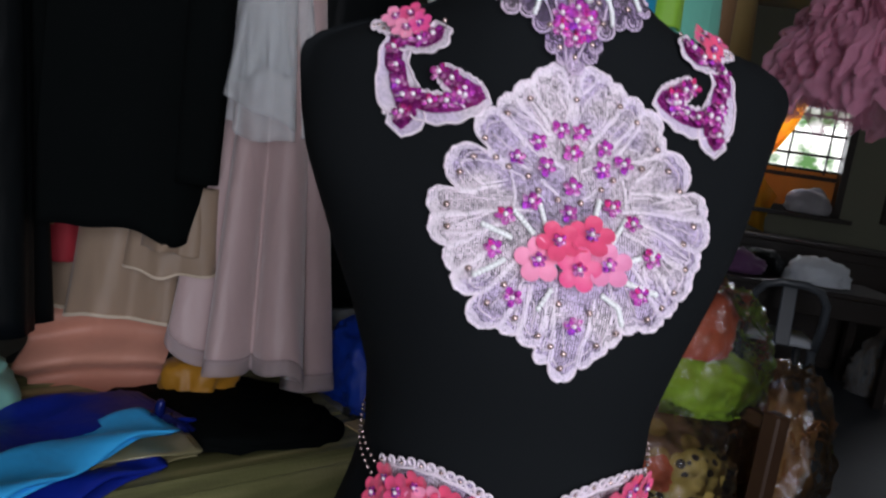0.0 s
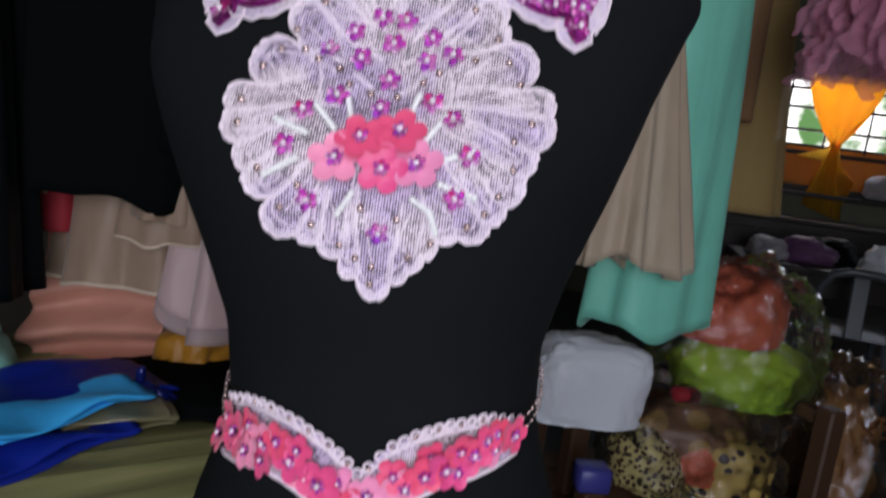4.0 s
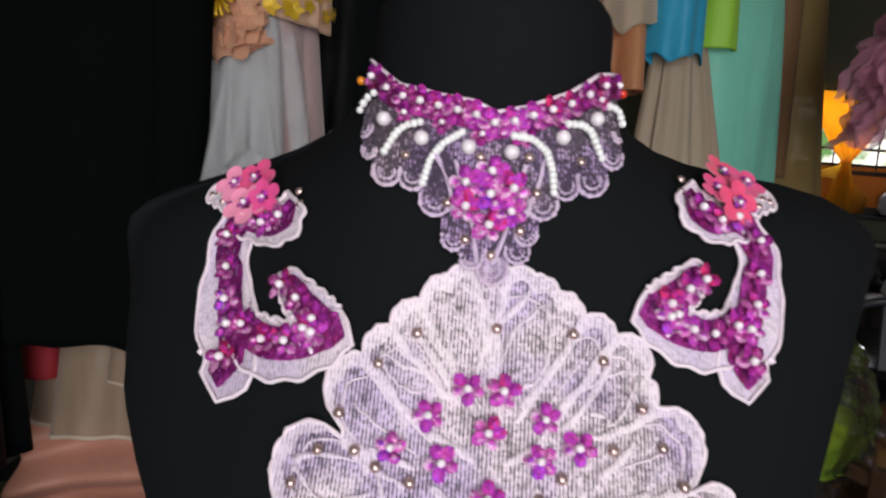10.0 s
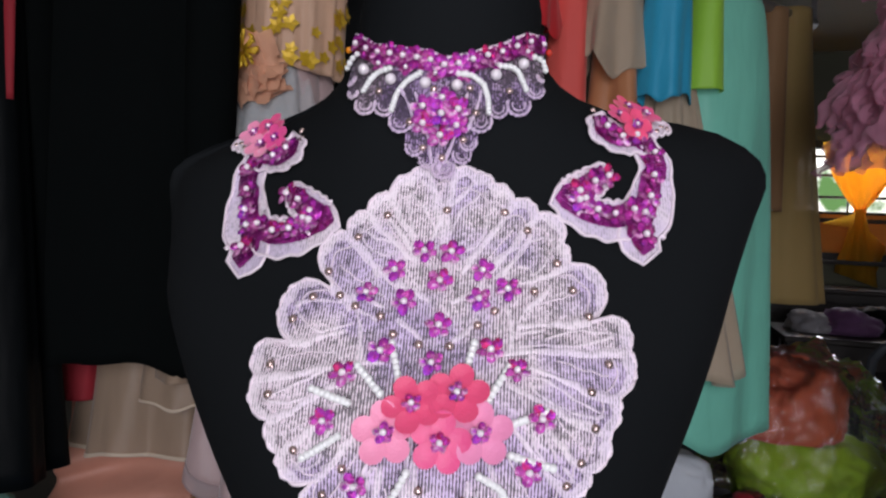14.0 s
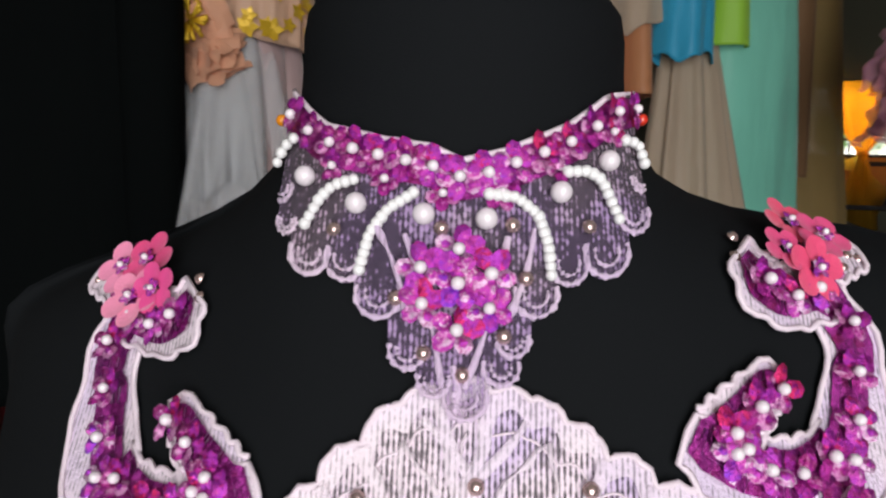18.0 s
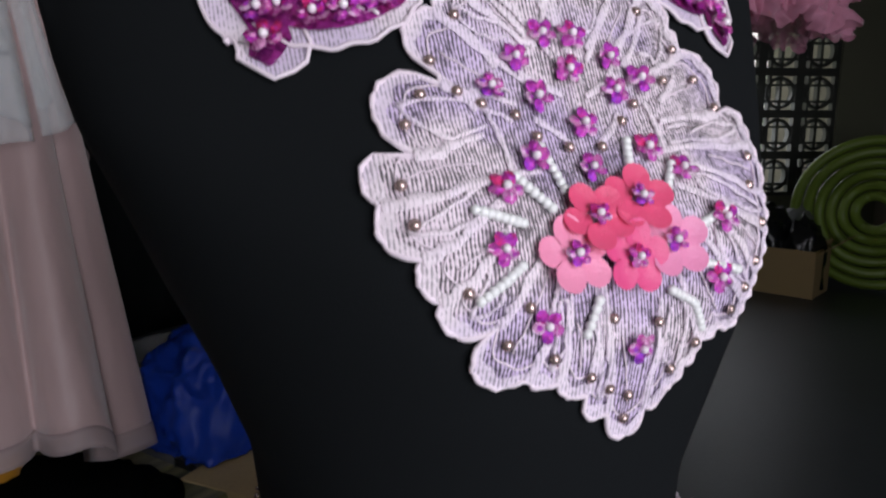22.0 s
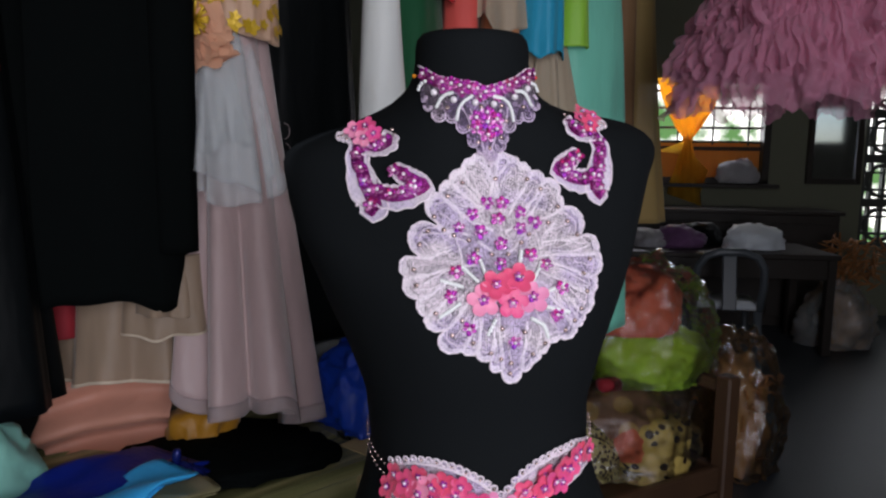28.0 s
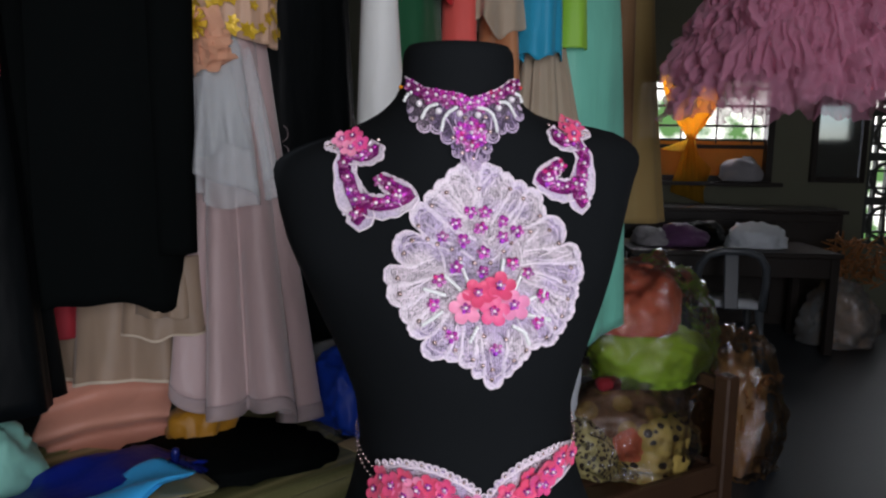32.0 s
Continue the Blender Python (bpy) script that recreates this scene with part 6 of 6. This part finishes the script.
def block_bm(s):
    """A pierced block: a square rim, a ring and bars that join them."""
    bm = bmesh.new()
    h, t = s / 2, 0.042
    for m, sx, sz in ((pose(0, 0, h - t / 2), s, t), (pose(0, 0, -h + t / 2), s, t), (pose(-h + t / 2, 0, 0), t, s - 2 * t), (pose(h - t / 2, 0, 0), t, s - 2 * t), (pose(0, 0.002, 0), 0.026, s - 2 * t), (pose(0, 0.003, h * 0.36), s - 2 * t, 0.018), (pose(0, 0.003, -h * 0.40), s - 2 * t, 0.022), (pose(-h * 0.52, 0.004, 0), 0.02, s - 2 * t)):
        box(sx, 0.06, sz, m, 0, bm)
    n = 28
    rings = []
    for k in range(n + 1):
        a = 2 * math.pi * k / n
        rings.append([Vector((math.cos(a) * r, y, math.sin(a) * r)) for r, y in ((h * 0.62, -0.028), (h * 0.76, -0.028), (h * 0.76, 0.028), (h * 0.62, 0.028))])
    loft(rings, bm, caps=False)
    return bm


grille = thing("grille_wall", tuple(WM @ Vector((3.2, 0.06, GS))), "dark pierced block grille with rings, bright garden behind", "grille", "", "structure")
BS = 0.40
me_block = mesh_of("grille_block", block_bm(BS), GR, smooth=False)
for i in range(4):
    for j in range(4):
        share("grille_block", me_block, WM @ pose(G0 + BS * (i + 0.5) - 0.004, 0.06, GS + 0.39 * (j + 0.5)), grille)

# ---- far furniture ----
BOXBOARD = mat("brown_carton", (0.34, 0.24, 0.11), 0.8, 0, 0.12, 14, 0.2, 120)
CM = pose(4.41, 3.57, 0, 0, 0, -65)
carton = thing("carton", (4.41, 3.57, 0), "open brown cardboard carton stuffed with black bags", "carton")
for sx, sy, m in ((0.58, 0.008, pose(0, -0.21, 0.18)), (0.58, 0.008, pose(0, 0.21, 0.18)), (0.008, 0.404, pose(-0.286, 0, 0.18)), (0.008, 0.404, pose(0.286, 0, 0.18))):
    part("side", box(sx, sy, 0.36, CM @ m), BOXBOARD, carton, smooth=False)
part("bottom", box(0.56, 0.40, 0.008, CM @ pose(0, 0, 0.006)), BOXBOARD, carton, smooth=False)
part("flap", box(0.20, 0.40, 0.006, CM @ pose(0.38, 0, 0.40, 0, -38, 0)), BOXBOARD, carton, smooth=False)
part("flap", box(0.56, 0.16, 0.006, CM @ pose(0, 0.285, 0.385, 28, 0, 0)), BOXBOARD, carton, smooth=False)
blob("black_bag", tuple(CM @ Vector((-0.10, 0, 0.02))), (0.18, 0.17, 0.42), BLACK_BAG, "shiny black plastic bag in the carton", "bag", 81, 0.4, 0.12, crease=0.2)
blob("black_bag", tuple(CM @ Vector((0.13, 0.02, 0.02))), (0.15, 0.16, 0.37), BLACK_BAG, "shiny black plastic bag in the carton", "bag", 82, 0.4, 0.12, crease=0.2)
GREYBAG = mat("grey_film", (0.22, 0.23, 0.24), 0.25, 0, 0.1, 20, 0.5, 60, clear=0.2, dist=0.006)
blob("grey_bag", tuple(CM @ Vector((0.02, 0.34, 0.0))), (0.30, 0.13, 0.42), GREYBAG, "grey plastic bag standing behind the carton", "bag", 83, 0.4, 0.12, crease=0.15)
fb = thing("dried_flower_bag", (3.60, 3.85, 0), "clear bag of dried brown flowers on the floor", "bag", "bagged goods")
blob("filling", (3.60, 3.88, 0.0), (0.15, 0.16, 0.24), STRAWS, "", "", 84, 0.4, 0.2, fb, 4, 5.0, 0, 0.3)
blob("film", (3.50, 3.84, 0.0), (0.27, 0.23, 0.30), film_mat("milky_film", 45, 0.9, 0.010, 0.14, 0.16), "crinkled clear plastic film", "", 85, 0.42, 0.12, fb, 5, 4.0, 0, 0.16)
heads = bmesh.new()
for k in range(130):
    a, r = sr.uniform(0, 6.28), 0.20 * math.sqrt(sr.random())
    c = Vector((3.68 + r * math.cos(a), 3.95 + r * math.sin(a), 0.45 + sr.uniform(0, 0.34)))
    d = Vector((sr.uniform(-1, 1), sr.uniform(-1, 1), sr.uniform(-0.2, 1))).normalized() * 0.06
    tube([c - d, c, c + d], 0.010, 4, heads, (0.3, 1, 0.4))
st = part("dried_foliage", heads, LEAF_BROWN, fb, "dry rust brown flower heads")
st["kind"] = "stuff"
COIL = mat("green_hose_plastic", (0.17, 0.26, 0.035), 0.4, 0, 0.25, 12, 0.2, 90)
coil = thing("green_coil", (4.95, 3.30, 0.0), "wide coil of olive green hose leaning upright", "coil")
CO = pose(4.98, 3.25, 0.62, 90, 0, -58)
for k in range(6):
    r0 = 0.56 - 0.085 * k
    part("turn", tube([CO @ Vector((r0 * math.cos(a), r0 * math.sin(a), 0.03 * math.sin(3 * a + k))) for a in np.linspace(0, 6.40, 60)], 0.040, 10), COIL, coil)

# monobloc chair
CH = pose(2.34, 3.46, 0, 0, 0, -20)
# grey-white plastic in shade: the shade is put into this dark base colour
GREYP = mat("shaded_grey_plastic", (0.07, 0.08, 0.09), 0.35, 0, 0.1, 10, 0.1, 200)
chair = thing("plastic_chair", (2.34, 3.46, 0), "grey-white moulded plastic chair with an open splat back", "chair")
# same plastic as the frame; the seat's bright reflection is painted as paler colour
part("seat", box(0.44, 0.42, 0.03, CH @ pose(0, 0, 0.435), 0.014, seg=3), mat("lit_pale_plastic", (0.62, 0.66, 0.70), 0.3, 0, 0.1, 10, 0.1, 200), chair, "plastic seat painted pale for the light on it")
for x, y in ((-0.19, -0.18), (0.19, -0.18), (-0.19, 0.18), (0.19, 0.18)):
    part("leg", tube([CH @ Vector((x, y, 0.41)), CH @ Vector((x * 1.14, y * 1.18, 0.0))], 0.024, 8, None, (1.1, 0.8)), GREYP, chair)
part("back_frame", tube([CH @ Vector((x, -0.19 - 0.10 * (z - 0.42) / 0.4, z)) for x, z in ((-0.20, 0.42), (-0.205, 0.60), (-0.195, 0.70), (-0.15, 0.77), (-0.07, 0.80), (0.07, 0.80), (0.15, 0.77), (0.195, 0.70), (0.205, 0.60), (0.20, 0.42))], 0.024, 10), GREYP, chair)
part("splat", box(0.085, 0.016, 0.37, CH @ pose(0, -0.24, 0.61, -14, 0, 0), 0.006), GREYP, chair, smooth=False)
DT = pose(2.62, 4.02, 0, 0, 0, -12)
dt = thing("dark_table", (2.62, 4.02, 0), "dark wooden table crowded with cloth", "table")
part("tabletop", box(1.45, 0.70, 0.035, DT @ pose(0, 0, 0.705), 0.005), WOOD_BLACK, dt, smooth=False)
for x, y in ((-0.68, -0.30), (0.68, -0.30), (-0.68, 0.30), (0.68, 0.30)):
    part("leg", box(0.06, 0.06, 0.69, DT @ pose(x, y, 0.345), 0.004), WOOD_BLACK, dt, smooth=False)
part("drawer_front", box(1.3, 0.02, 0.14, DT @ pose(0, -0.31, 0.615), 0.003), WOOD_BLACK, dt, smooth=False)
PURPLE = cloth("purple_print", (0.16, 0.07, 0.17), 0.6, 0.1, 0, 0.6)
for x, y, sx, sz, mt, lab, sd in ((-0.30, -0.05, 0.18, 0.10, PURPLE, "purple printed cloth bundled on the dark table", 90), (-0.52, 0.0, 0.12, 0.09, SACKING, "speckled white cloth bundled on the dark table", 91), (0.22, -0.08, 0.20, 0.13, WHITE_PLASTIC, "full white plastic bag on the dark table", 92), (-0.10, 0.12, 0.15, 0.12, BLACK_SATIN, "black cloth heaped on the dark table", 93)):
    blob("wrapped_cloth" if sd != 92 else "white_bag", tuple(DT @ Vector((x, y, 0.724))), (sx, 0.15, sz), mt, lab, "cloth" if sd != 92 else "bag", sd, 0.35, 0.15, crease=0.2)
side = thing("sideboard", tuple(WM @ Vector((1.0, -0.36, 0))), "long blackened wooden sideboard under the window", "sideboard")
part("body", box(2.2, 0.46, 0.93, WM @ pose(0.95, -0.34, 0.465), 0.005), WOOD_BLACK, side, smooth=False)
part("top", box(2.26, 0.50, 0.03, WM @ pose(0.95, -0.35, 0.946), 0.005), WOOD_BLACK, side, smooth=False)
for k in range(4):
    d_ = part("door", box(0.50, 0.02, 0.78, WM @ pose(0.14 + 0.54 * k, -0.578, 0.47), 0.004), WOOD_BLACK, side, smooth=False)
    part("handle", box(0.012, 0.02, 0.09, WM @ pose(0.34 + 0.54 * k, -0.596, 0.55), 0.003), STEEL, d_, smooth=False)
